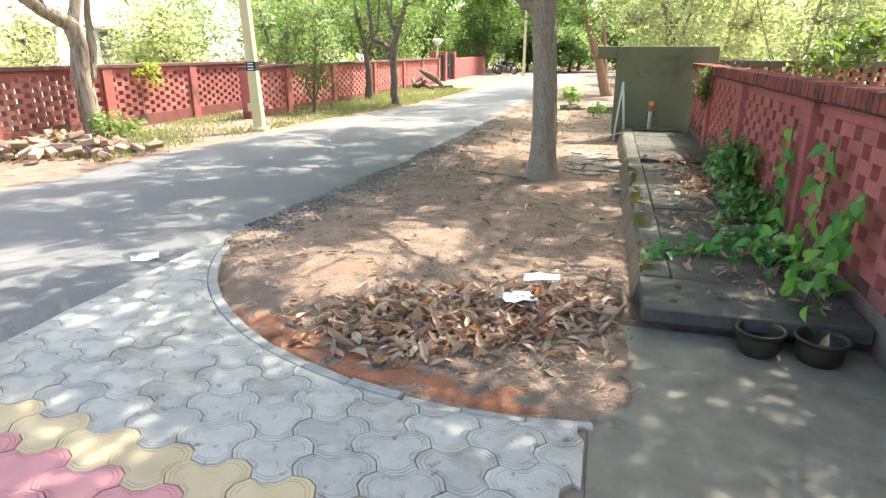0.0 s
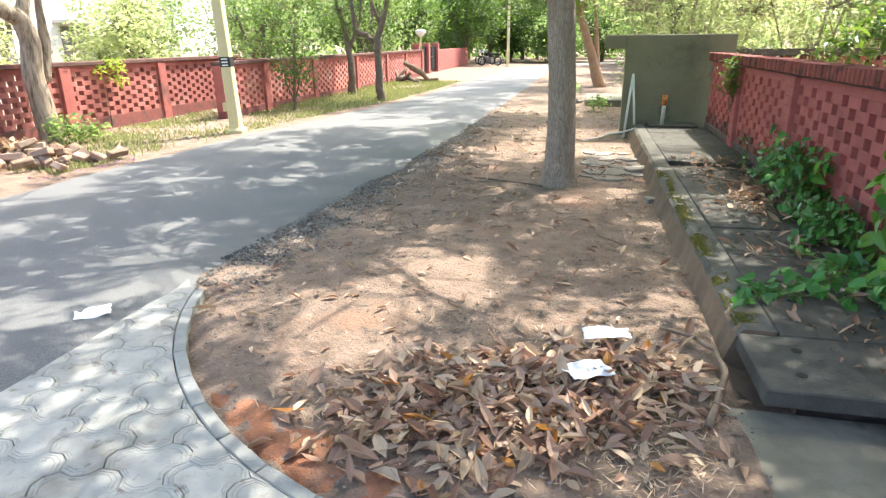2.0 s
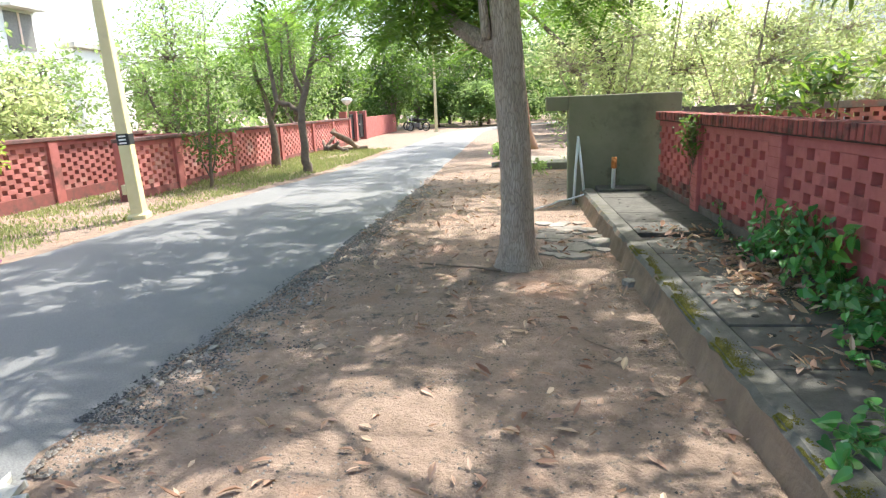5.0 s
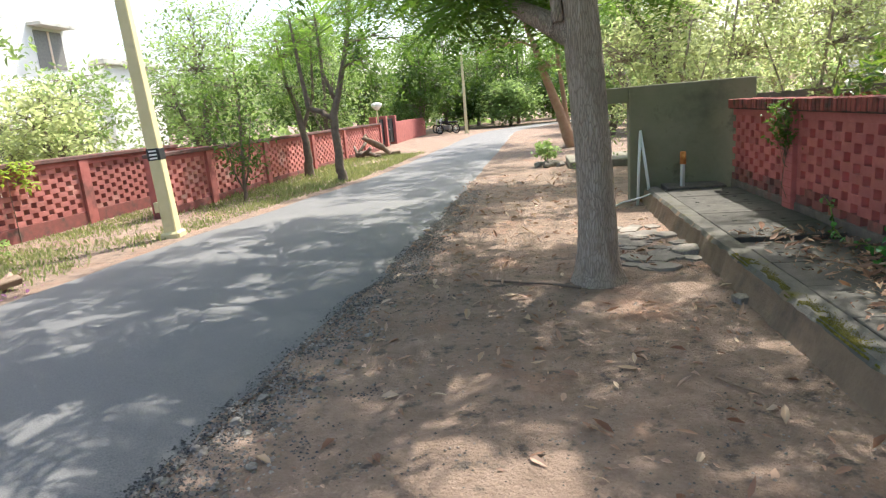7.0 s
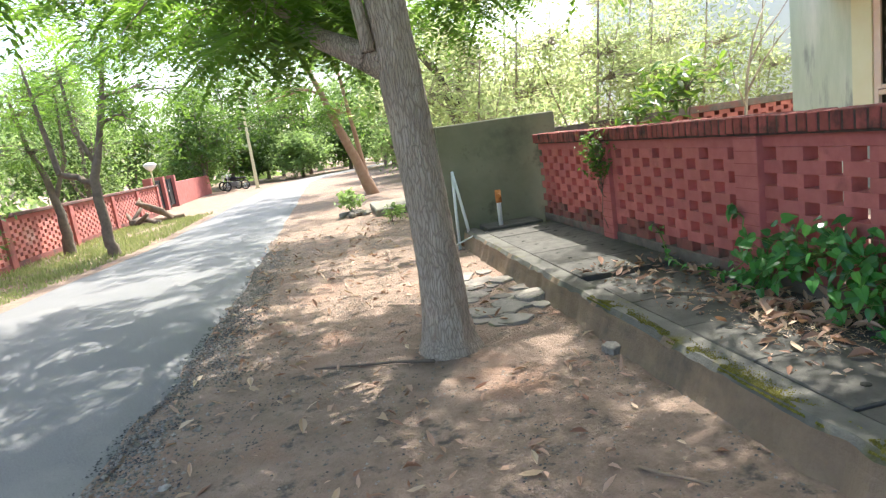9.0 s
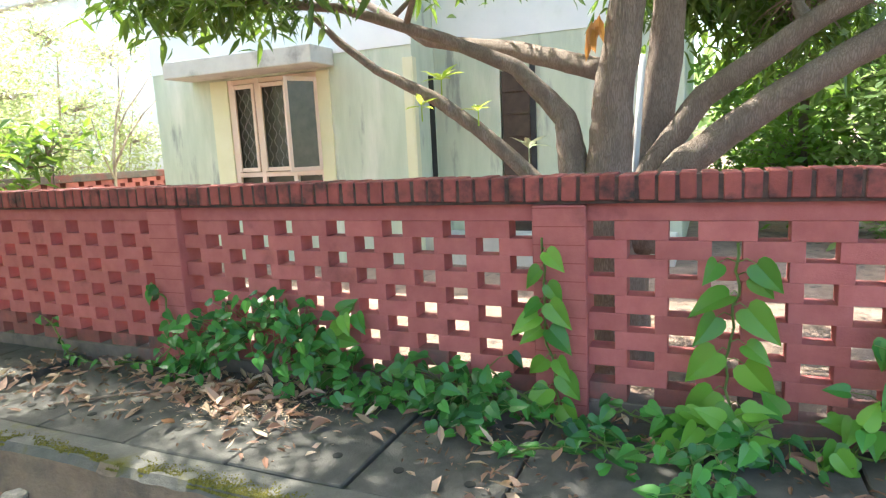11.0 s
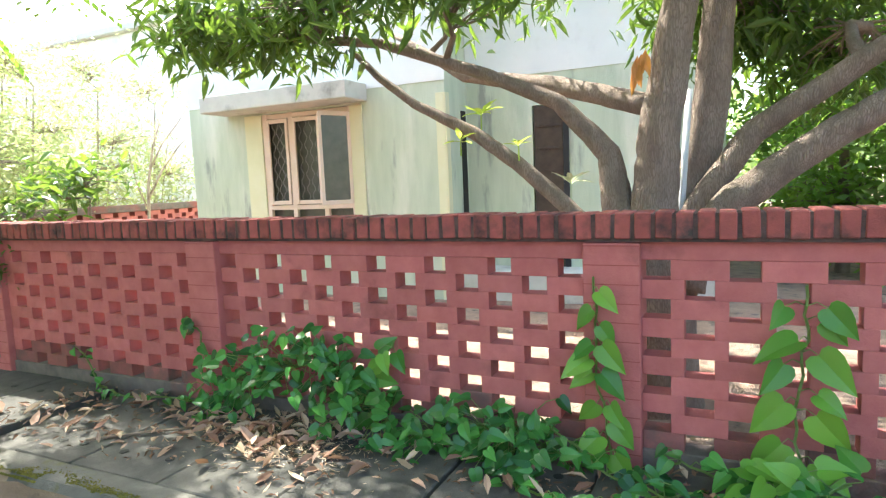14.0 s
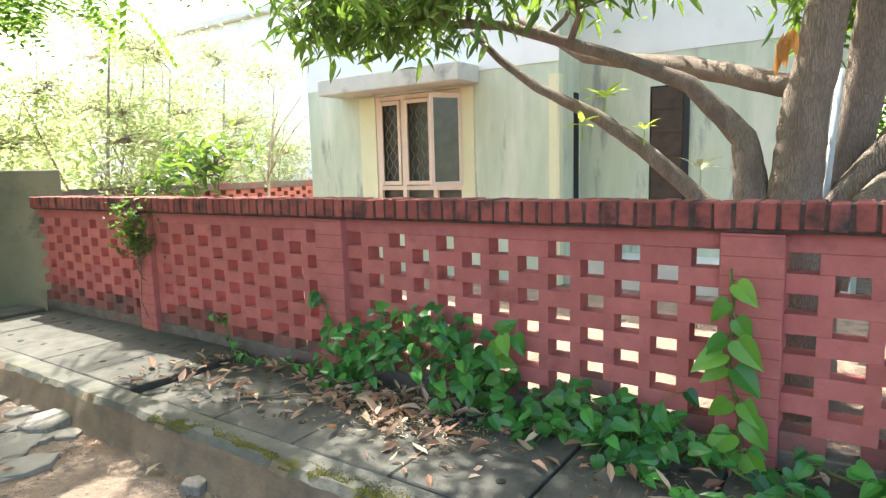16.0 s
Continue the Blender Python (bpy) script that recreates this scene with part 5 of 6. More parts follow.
def stone(x, y, z, r, mat, label, group, name="stone"):
    bm = bmesh.new()
    bmesh.ops.create_icosphere(bm, subdivisions=2, radius=r)
    o = Vector((x * 7, y * 7, r))
    for v in bm.verts:
        v.co *= 1 + 0.35 * noise.noise(v.co / r * 1.1 + o)
    rng = random.Random(int(x * 1000) * 31 + int(y * 1000))
    for _ in range(7):
        # chip flat facets off, as on broken stone
        nrm = Vector((rng.gauss(0, 1), rng.gauss(0, 1), rng.gauss(0, 1))).normalized()
        cut = r * rng.uniform(0.45, 0.8)
        for v in bm.verts:
            over = v.co.dot(nrm) - cut
            if over > 0:
                v.co -= nrm * over
    for v in bm.verts:
        v.co.z *= 0.65
    ob = new(name, bm_mesh(name, bm, mat))
    ob.location = (x, y, z + r * 0.35)
    tagged(ob, label, "stone", group)


random.seed(33)
for k in range(9):
    stone(-1.05 + random.uniform(-0.4, 0.45), 18.6 + random.uniform(-0.35, 0.35), -0.07, random.uniform(0.07, 0.16), M_STONE, "grey stone ringed round a small plant", "stones round the plant")
for k in range(40):
    y = random.uniform(5, 8.6)
    x = road_right(y) + random.uniform(-0.02, 0.4)
    stone(x, y, ground_z(x, y) - 0.01, random.uniform(0.014, 0.042), M_STONE, "small grey stone by the asphalt edge", "stones by the lane")
slim_tree("small_plant", "small bright green plant among stones", -1.0, 18.7, 0.45, [(0, 0, 0.3, 0.28, 0.28, 0.22, 1)], L_FAR, M_BARK_D, 101, (0.02, 0), 0.012, None, tips=18, clump=12, leaf_len=0.14, leaf_w=0.06, spread=0.16, style="leaf", category="plant", limb_r=0.01, twig_r=0.004)
slim_tree("small_plant", "low light green weed on the earth", -0.3, 16.4, 0.3, [(0, 0, 0.12, 0.22, 0.22, 0.12, 1)], L_FAR, M_BARK_D, 102, (0.02, 0), 0.01, None, tips=12, clump=10, leaf_len=0.12, leaf_w=0.05, spread=0.14, style="leaf", category="plant", limb_r=0.008, twig_r=0.004)
slim_tree("small_plant", "leafy weed at the foot of the forked tree", -9.05, 9.75, 0.5, [(0, 0, 0.22, 0.3, 0.35, 0.22, 1), (0.1, 0.4, 0.12, 0.2, 0.25, 0.12, 0.6)], L_FAR, M_BARK_D, 103, (0.02, 0), 0.01, None, tips=30, clump=12, leaf_len=0.11, leaf_w=0.05, spread=0.16, style="leaf", category="plant", limb_r=0.008, twig_r=0.004)
slim_tree("coping_plant", "bright sprig hanging over the far red wall", -9.98, 11.9, 1.3, [(0.12, 0.0, 1.12, 0.14, 0.35, 0.14, 1), (0.12, 0.2, 0.95, 0.1, 0.2, 0.12, 0.6)], L_SHOOT, M_BARK_D, 104, (0.0, 0), 0.008, None, tips=16, clump=9, leaf_len=0.12, leaf_w=0.05, spread=0.12, style="leaf", category="plant", limb_r=0.008, twig_r=0.004)
random.seed(105)
s = Soup()
for k in range(26):
    x, y = random.gauss(-7.15, 0.14), random.gauss(8.1, 0.45)
    s.leaf(Vector((x, y, ground_z(x, y) + 0.01)), rand_dir(0.3), (Vector((0, 0, 1)) + rand_dir() * 0.4).normalized(), random.uniform(0.03, 0.07), random.uniform(0.02, 0.04), 0.2)
tagged(new("fallen_petals", s.mesh("fallen_petals", L_PETAL)), "purple petals scattered at the lane edge", "petals", kind="stuff")
culvert = part("culvert_slab", boxed(-0.5, 17.6, -0.1, 1.6, 19.6, 0.08, 0.02), M_PAD)
tagged(culvert, "low concrete culvert slab beside the lane", "slab")


# ---- gate, lamp, logs and rubble ----
def lane_gate():
    g = group_at("gate", -8.85, 33.35, 0)
    for y in (-1.35, 0.62, 2.75):
        part("gate_post", boxed(-0.18, y - 0.16, -0.2, 0.18, y + 0.16, 1.45, 0.01), M_RED_DULL, g, "red brick gate post")
    for a, b in ((-1.17, 0.44), (0.80, 2.57)):
        leaf = part("gate_leaf", boxed(-0.02, a, 0.05, 0.02, b, 1.3, 0.005), M_GATE, g, "black sheet metal gate leaf")
        for y in (a + 0.03, (a + b) / 2, b - 0.07):
            part("gate_stile", boxed(0.021, y, 0.05, 0.05, y + 0.05, 1.33), M_GATE, leaf)
        for z in (0.1, 0.7, 1.25):
            part("gate_rail", boxed(0.021, a + 0.085, z, 0.046, b - 0.075, z + 0.05), M_GATE, leaf)
        part("latch", boxed(0.051, (a + b) / 2 - 0.1, 0.72, 0.07, (a + b) / 2 + 0.02, 0.78), M_PIPE, leaf)
    tagged(g, "closed black metal gate between red posts", "gate")


lane_gate()
far_run = part("wall_west_far", boxed(-9.0, 36.3, -0.2, -8.8, 46.0, 1.1, 0.01), M_RED_DULL)
tagged(far_run, "red wall past the gate half hidden by plants", "wall", kind="structure")
lamp = group_at("gate_lamp", -8.5, 31.5, 1.155)
s = Soup()
s.tube([(0, 0, 0), (0, 0, 0.62)], [0.04, 0.035], 8)
part("lamp_post", s.mesh("lamp_post", M_POLE, True), None, lamp, "yellow post")
bm = bmesh.new()
lathe(bm, [(0.07, 0.6), (0.2, 0.72), (0.27, 0.83), (0.25, 0.89), (0.14, 0.93), (0.02, 0.95)], 16)
part("lamp_dome", bm, M_LAMP, lamp, "white bowl shade", True)
tagged(lamp, "white bowl lamp on a short yellow post", "lamp")

random.seed(41)
for k, (dx, dy, z, ax, up, half, r) in enumerate([(0.1, 0.0, 0.42, 0.2, -0.75, 0.62, 0.13), (-0.5, 0.1, 0.1, 1.2, 0.1, 0.4, 0.12), (-0.35, -0.35, 0.18, -0.5, 0.5, 0.4, 0.08), (-0.6, 0.2, 0.3, 0.9, 0.9, 0.35, 0.07), (0.45, 0.2, 0.06, 0.1, 0.05, 0.5, 0.09), (0.0, -0.4, 0.07, 2.4, 0.1, 0.45, 0.08), (-0.75, -0.1, 0.22, 2.0, 0.7, 0.33, 0.06)]):
    c = Vector((-7.45 + dx, 26.4 + dy, z - 0.03))
    d = Vector((math.cos(ax), math.sin(ax), up)).normalized() * half
    s = Soup()
    pts = [c - d, c - d * 0.4 + rand_dir() * 0.04, c + d * 0.3 + rand_dir() * 0.04, c + d]
    s.tube(pts, [r * 1.15, r, r * 0.95, r * 0.8], 10, 0.25)
    tagged(new("log", s.mesh("log", M_WOOD if k in (0, 4) else M_BARK_D, True)), "cut log in a tangled heap on the verge" if k else "thick pale log leaning out of the heap", "log", "heap of logs")
for k in range(46):
    u = random.random()
    x, y = -9.3 + 1.9 * u + random.uniform(-0.15, 0.3), 7.2 + 0.95 * u + random.uniform(-0.5, 0.9)
    z = -0.06 + 0.28 * random.random() * (1 - abs(2 * u - 1))
    bm = boxed(-random.uniform(0.06, 0.2), -0.06, -0.04, random.uniform(0.06, 0.2), 0.06, 0.05, 0.012, 0.015)
    ob = new("rubble", bm_mesh("rubble", bm, M_RUBBLE if k % 3 else M_WOOD))
    ob.matrix_world = pose(x, y, z + 0.03, random.uniform(-30, 30), random.uniform(-30, 30), random.uniform(0, 180))
    tagged(ob, "broken brick and dry bark in a rubbish heap", "rubble", "heap of rubble")


def motorcycle(x, y, rz):
    m = group_at("motorcycle", x, y, -0.07, rz)
    for wy in (-0.62, 0.62):
        s = Soup()
        s.tube([(0, wy + 0.27 * math.cos(a * math.pi / 10), 0.3 + 0.27 * math.sin(a * math.pi / 10)) for a in range(21)], [0.045] * 21, 8, cap=False)
        w = part("wheel", s.mesh("wheel", M_RUBBER, True), None, m, "black tyre")
        for a in range(6):
            s2 = Soup()
            s2.tube([(0, wy, 0.3), (0, wy + 0.25 * math.cos(a * math.pi / 3), 0.3 + 0.25 * math.sin(a * math.pi / 3))], [0.012, 0.01], 5)
            part("spoke", s2.mesh("spoke", M_PIPE), None, w)
    bm = boxed(-0.12, -0.15, 0.62, 0.12, 0.35, 0.85, 0.07)
    part("tank", bm, M_BIKE, m)
    part("saddle", boxed(-0.11, -0.75, 0.68, 0.11, -0.12, 0.8, 0.05), M_RUBBER, m)
    part("engine", boxed(-0.13, -0.2, 0.25, 0.13, 0.25, 0.55, 0.04), M_GRILLE, m)
    s = Soup()
    s.tube([(0, 0.62, 0.3), (0, 0.42, 0.95)], [0.03, 0.03], 7)
    s.tube([(-0.33, 0.34, 1.0), (0, 0.42, 0.97), (0.33, 0.34, 1.0)], [0.015] * 3, 7)
    part("fork", s.mesh("fork", M_PIPE), None, m)
    part("headlight", boxed(-0.08, 0.46, 0.8, 0.08, 0.58, 0.96, 0.04), M_LAMP, m)
    tagged(m, "black motorcycle parked beside the lane", "motorcycle", "parked motorcycles")


motorcycle(-7.0, 44.3, 70)
motorcycle(-7.6, 46.2, 60)

# ---- buildings and wall in the distance ----
back_wall = group_at("back_wall", 2.0, 15.6, 0)
part("wall_run", boxed(0.0, 0, -0.2, 14, 0.2, 0.75, 0.004), M_RED_DULL, back_wall)
part("coping", boxed(0.0, -0.04, 1.2, 14, 0.24, 1.34, 0.01), M_PLINTH, back_wall)
bm = bmesh.new()
for r in range(5):
    for k in range(38):
        x = k * PITCH + (0.18 if r % 2 else 0)
        box(bm, x, 0, 0.751 + r * COURSE, x + 0.25, 0.2, 0.749 + (r + 1) * COURSE)
part("brickwork", bm, M_RED_DULL, back_wall)["kind"] = "stuff"
tagged(back_wall, "red honeycomb rear compound wall", "wall", kind="structure")


def white_building(x0, y0, x1, y1, h, face, label):
    b = group_at("white_building", x0, y0, -0.1)
    part("wall", boxed(0, 0, 0, x1 - x0, y1 - y0, h, 0.02), M_WHITE, b)
    part("roof", boxed(-0.2, -0.2, h, x1 - x0 + 0.2, y1 - y0 + 0.2, h + 0.2, 0.02), M_CHAJJA, b)
    n = int((y1 - y0) // 3) if face > 0 else 0
    for fl in range(int(h // 3)):
        for k in range(n):
            y = 1.0 + k * 3.0
            xx = x1 - x0 if face > 0 else 0.0
            w = part("window", boxed(xx - 0.02, y, 1.0 + fl * 3, xx + 0.03, y + 1.2, 2.2 + fl * 3), M_GRILLE, b)
            part("window_frame", boxed(xx - 0.01, y + 0.56, 1.0 + fl * 3, xx + 0.05, y + 0.64, 2.2 + fl * 3), M_FRAME, w)
            part("sunshade", boxed(min(xx, xx + face * 0.5), y - 0.2, 2.3 + fl * 3, max(xx, xx + face * 0.5), y + 1.4, 2.4 + fl * 3), M_CHAJJA, w)
    tagged(b, label, "building")


white_building(-27, 8.5, -17, 23.8, 8.6, 1, "bright white two-storey building behind the trees")
white_building(-26, 24.6, -17, 28.0, 4.3, 0, "grey-white garage block beside the white building")
white_building(11.0, 18.0, 20.0, 30.0, 6.2, -1, "white building glaring in the sun behind the house")
s = Soup()
s.tube([(3.06, 5.02, 0.4), (3.0, 5.03, 1.2), (3.02, 4.98, 2.05)], [0.022] * 3, 9)
tagged(new("water_pipe", s.mesh("water_pipe", M_PIPE, True)), "thin white pipe standing between the mango trunks", "pipe")
s = Soup()
for k in range(9):
    a = Vector((2.70, 5.24 + random.uniform(-0.04, 0.04), 2.28 - random.random() * 0.08))
    s.leaf(a, Vector((random.uniform(-0.25, 0.0), random.uniform(-0.3, 0.3), -1)).normalized(), Vector((-1, 0, 0.2)), random.uniform(0.14, 0.24), 0.05)
M_ORANGE = leafy("withered_orange_leaf", (0.42, 0.17, 0.04), (0.55, 0.26, 0.07), (0.7, 0.35, 0.08), 0.3)
tagged(new("withered_leaves", s.mesh("withered_leaves", M_ORANGE)), "withered orange leaf tuft on the mango trunk", "leaves", kind="stuff")


def leaf_shoot(x, y, z, n, size, mat, seed, label):
    """A tuft of young leaves standing out of a limb."""
    random.seed(seed)
    s = Soup()
    for k in range(n):
        a = 2 * math.pi * k / n + random.uniform(-0.3, 0.3)
        way = Vector((math.cos(a) * 0.8, math.sin(a) * 0.8, random.uniform(0.1, 0.8))).normalized()
        s.leaf(Vector((x, y, z + 0.02 * k / n)), way, Vector((0, 0, 1)), size * random.uniform(0.7, 1.2), size * 0.26, 0.25)
    s.tube([(x, y, z - 0.1), (x, y, z + 0.02)], [0.006, 0.004], 5)
    tagged(new("leaf_shoot", s.mesh("leaf_shoot", mat)), label, "leaves", "young shoots on the mango")


leaf_shoot(2.84, 6.38, 1.98, 10, 0.2, L_SHOOT, 1, "bright yellow-green shoot on a mango limb")
leaf_shoot(2.84, 6.1, 1.74, 7, 0.13, L_SHOOT, 2, "small bright shoot on a mango limb")
leaf_shoot(2.80, 5.72, 1.46, 9, 0.17, L_WHITISH, 3, "pale whitish shoot above the wall")
leaf_shoot(2.84, 6.55, 1.8, 4, 0.18, L_SHOOT, 4, "drooping bright shoot on a mango limb")


# ---- creepers on the wall ----
def heart_mesh(size, mat, name="vine_leaf"):
    """A heart-shaped leaf lying in x (width) and y (length), tip at +y."""
    half = [(0.0, 0.0), (0.14, -0.08), (0.30, -0.05), (0.39, 0.10), (0.395, 0.32), (0.31, 0.58), (0.15, 0.86), (0.0, 1.12)]
    v, f = [], []
    rib = [(0.0, y) for _, y in ((0, 0.0), (0, 0.02), (0, 0.06), (0, 0.16), (0, 0.36), (0, 0.6), (0, 0.84), (0, 1.05))]
    for sgn in (-1, 1):
        b = len(v)
        for (x, y), (rx, ry) in zip(half, rib):
            v.append((rx * size, ry * size, -0.18 * size * ry * ry))
            v.append((sgn * x * size, y * size, (0.30 * x - 0.18 * y * y) * size))
        for k in range(len(half) - 1):
            q = (b + 2 * k, b + 2 * k + 1, b + 2 * k + 3, b + 2 * k + 2)
            f.append(q if sgn < 0 else q[::-1])
    return arrays_mesh(name, v, f, mat, True)


HEARTS = [heart_mesh(s_, L_VINE if s_ < 0.1 else L_VINE_B) for s_ in (0.05, 0.065, 0.085, 0.115, 0.145, 0.175)]


def vine(label, spine, leaf_sizes, n, spread, face=(-0.8, -0.1, 0.45), seed=1, jitter=0.5, pair=0.0):
    """A stem along the spine points with single heart leaves as parts."""
    random.seed(seed)
    root = group_at("creeper", *spine[0])
    off = Vector(spine[0])
    pts = []
    for a, b in zip(spine, spine[1:]):
        for k in range(6):
            pts.append(Vector(a).lerp(Vector(b), k / 6) - off + rand_dir() * 0.012)
    pts.append(Vector(spine[-1]) - off)
    s = Soup()
    s.tube(pts, [0.006] * len(pts), 6)
    for i in range(n):
        u = (i + random.random() * 0.6) / n
        p = pts[min(len(pts) - 1, int(u * (len(pts) - 1)))]
        o = p + Vector((random.uniform(-1, 0.25) * spread[0], random.uniform(-1, 1) * spread[1], random.uniform(-0.6, 1) * spread[2]))
        if pair:
            o = p + Vector((-0.03, (pair if i % 2 else -pair) + random.uniform(-0.02, 0.02), 0.0))
        lim = PZ + 0.012 - off.z
        o.z = max(o.z, lim)
        s.tube([p, (p + o) / 2 + Vector((0, 0, 0.02)), o], [0.003, 0.0025, 0.002], 4, cap=False)
        nrm = (Vector(face) + rand_dir() * jitter).normalized()
        down = Vector((0.0, (0.85 if i % 2 else -0.85) if pair else random.uniform(-0.8, 0.8), -1.0 if pair else random.uniform(-1.0, 0.25)))
        way = (down - nrm * down.dot(nrm)).normalized()
        side = way.cross(nrm).normalized()
        ob = new("vine_leaf", HEARTS[random.choice(leaf_sizes)])
        ob.parent = root
        ob.matrix_local = Matrix.Translation(o) @ Matrix((side, way, nrm)).transposed().to_4x4()
    part("stem", s.mesh("stem", L_FAR), None, root)
    tagged(root, label, "vine", "creepers on the red wall")


vine("money plant climbing the brick pillar in paired leaves", [(1.40, 5.22, PZ), (1.41, 5.28, 0.6), (1.40, 5.29, 1.05)], [3, 3, 4], 15, (0.02, 0.05, 0.02), (-0.9, -0.1, 0.4), 51, 0.5, 0.03)
vine("large-leaved money plant climbing the honeycomb bricks", [(1.32, 4.46, PZ), (1.42, 4.47, 0.5), (1.44, 4.44, 0.8), (1.45, 4.44, 1.03)], [3, 4, 5], 13, (0.03, 0.15, 0.04), (-0.85, -0.1, 0.5), 52, 0.55, 0.06)
vine("money plant leaves massed at the wall foot", [(1.28, 4.7, PZ), (1.3, 4.5, 0.25), (1.25, 4.3, PZ + 0.05)], [2, 3, 3], 34, (0.16, 0.14, 0.12), (-0.75, -0.1, 0.6), 53)
vine("money plant trailing along the wall foot", [(1.3, 4.2, PZ), (1.3, 3.9, 0.2), (1.25, 3.5, PZ + 0.03)], [2, 3, 4], 20, (0.18, 0.12, 0.14), (-0.7, 0, 0.7), 54)
vine("dense bed of small heart leaves below the wall", [(1.42, 7.72, PZ), (1.42, 7.3, 0.42), (1.42, 6.9, 0.5), (1.42, 6.6, 0.36), (1.4, 6.4, PZ + 0.05)], [1, 1, 2, 2], 250, (0.28, 0.17, 0.24), (-0.75, -0.1, 0.55), 55, 0.5)
vine("creeper leaning up the brickwork", [(1.42, 6.65, PZ), (1.43, 6.5, 0.5), (1.43, 6.38, 0.66)], [2, 3, 3], 12, (0.05, 0.12, 0.06), (-0.9, -0.1, 0.35), 56, 0.3)
vine("bed of heart leaves spreading over the slabs", [(1.42, 6.3, PZ), (1.38, 5.95, 0.27), (1.36, 5.65, 0.27), (1.34, 5.4, 0.2)], [1, 1, 2], 150, (0.28, 0.15, 0.15), (-0.7, -0.1, 0.65), 57, 0.5)
vine("runner with round leaves creeping over the slabs", [(1.3, 5.8, PZ), (1.02, 5.55, PZ + 0.02), (0.98, 5.3, PZ + 0.02), (1.12, 5.02, PZ + 0.02), (1.28, 4.8, PZ + 0.02)], [0, 1], 30, (0.07, 0.06, 0.04), (-0.3, 0, 0.95), 58, 0.35)
vine("small creeper shoots at the pillar foot", [(1.4, 5.1, PZ), (1.36, 4.9, 0.24), (1.32, 4.7, 0.2)], [1, 2], 14, (0.08, 0.1, 0.1), (-0.7, 0, 0.6), 59, 0.4)
vine("thin runner trailing along the wall foot", [(1.4, 9.0, 0.42), (1.38, 8.8, PZ + 0.02), (1.3, 8.4, PZ + 0.02), (1.36, 7.9, PZ + 0.03), (1.4, 7.7, 0.4)], [0, 1], 26, (0.06, 0.06, 0.05), (-0.5, 0, 0.85), 60, 0.4)
vine("creeper tip reaching up beside the pillar", [(1.4, 7.75, 0.3), (1.42, 7.82, 0.62), (1.4, 7.9, 0.72)], [1, 2], 8, (0.03, 0.06, 0.05), (-0.85, -0.1, 0.4), 61, 0.3)
vine("creeper spilling over the first slabs", [(0.55, 4.5, PZ), (0.75, 4.6, PZ + 0.05), (1.0, 4.6, PZ + 0.08), (1.25, 4.3, 0.3)], [1, 2], 36, (0.14, 0.12, 0.08), (-0.4, -0.2, 0.85), 62, 0.5)
vine("creeper leaves tangled over the walk slabs", [(1.42, 5.6, 0.35), (1.25, 5.2, PZ + 0.04), (1.1, 4.9, PZ + 0.04), (1.15, 4.5, PZ + 0.06), (1.3, 4.1, 0.25)], [1, 1, 2], 46, (0.20, 0.14, 0.10), (-0.45, -0.25, 0.8), 63, 0.5)
vine("creeper strands hanging at the wall foot", [(1.4, 4.0, PZ), (1.38, 3.8, 0.5), (1.4, 3.7, 0.8)], [2, 3, 3], 26, (0.08, 0.16, 0.10), (-0.8, -0.3, 0.4), 65, 0.4)
vine("runner of small leaves crossing to the kerb", [(1.0, 4.45, PZ + 0.03), (0.75, 4.5, PZ + 0.03), (0.5, 4.45, PZ + 0.03), (0.36, 4.3, PZ + 0.02)], [1, 2], 22, (0.08, 0.08, 0.06), (-0.4, -0.3, 0.8), 66, 0.5)
slim_tree("coping_plant", "small leafy weed rooted in the coping", 1.47, 10.1, 0.3, [(-0.06, 0.02, 1.16, 0.10, 0.26, 0.18, 2), (-0.07, -0.02, 0.95, 0.08, 0.2, 0.14, 1.4)], L_DEEP, M_BARK_D, 110, (0.0, 0), 0.006, None, tips=46, clump=11, leaf_len=0.06, leaf_w=0.025, spread=0.1, style="leaf", category="plant", limb_r=0.006, twig_r=0.003)


# ---- loose leaves, gravel and grass ----
def scatter_leaves(name, label, n, pick, mat, size=(0.07, 0.17), seed=1, lift=0.0, tilt=0.35):
    random.seed(seed)
    s = Soup()
    for _ in range(n):
        x, y, z, h = pick()
        a = random.uniform(0, 2 * math.pi)
        way = Vector((math.cos(a), math.sin(a), random.uniform(-0.2, 0.45) * tilt / 0.35)).normalized()
        nrm = (Vector((0, 0, 1)) + rand_dir() * tilt).normalized()
        ln = random.uniform(*size)
        s.leaf(Vector((x, y, z + 0.012 + h)), way, nrm, ln, ln * random.uniform(0.26, 0.42), random.uniform(-0.45, 0.45), random.uniform(0.05, 0.6))
    ob = new(name, s.mesh(name, mat))
    tagged(ob, label, "leaves", kind="stuff")


def heap():
    while True:
        u, v = random.gauss(0, 1), random.gauss(0, 1)
        x, y = -0.68 + 0.48 * u + 0.1 * v, 3.4 + 0.30 * v + 0.10 * u
        if math.hypot(x + 0.4, y - 5.03) < 2.55 and x < 0.12:
            return x, y, ground_z(x, y), random.random() ** 2 * 0.06 * math.exp(-(u * u + v * v) / 2.5)


def verge():
    while True:
        y = random.uniform(2.6, 17)
        x = random.uniform(-2.8, 0.25)
        if math.hypot(x + 0.4, y - 5.03) < 2.55 or y > 5:
            if noise.noise(Vector((x * 1.3, y * 1.3, 8))) > random.uniform(-0.7, 0.7):
                return x, y, ground_z(x, y), 0.0


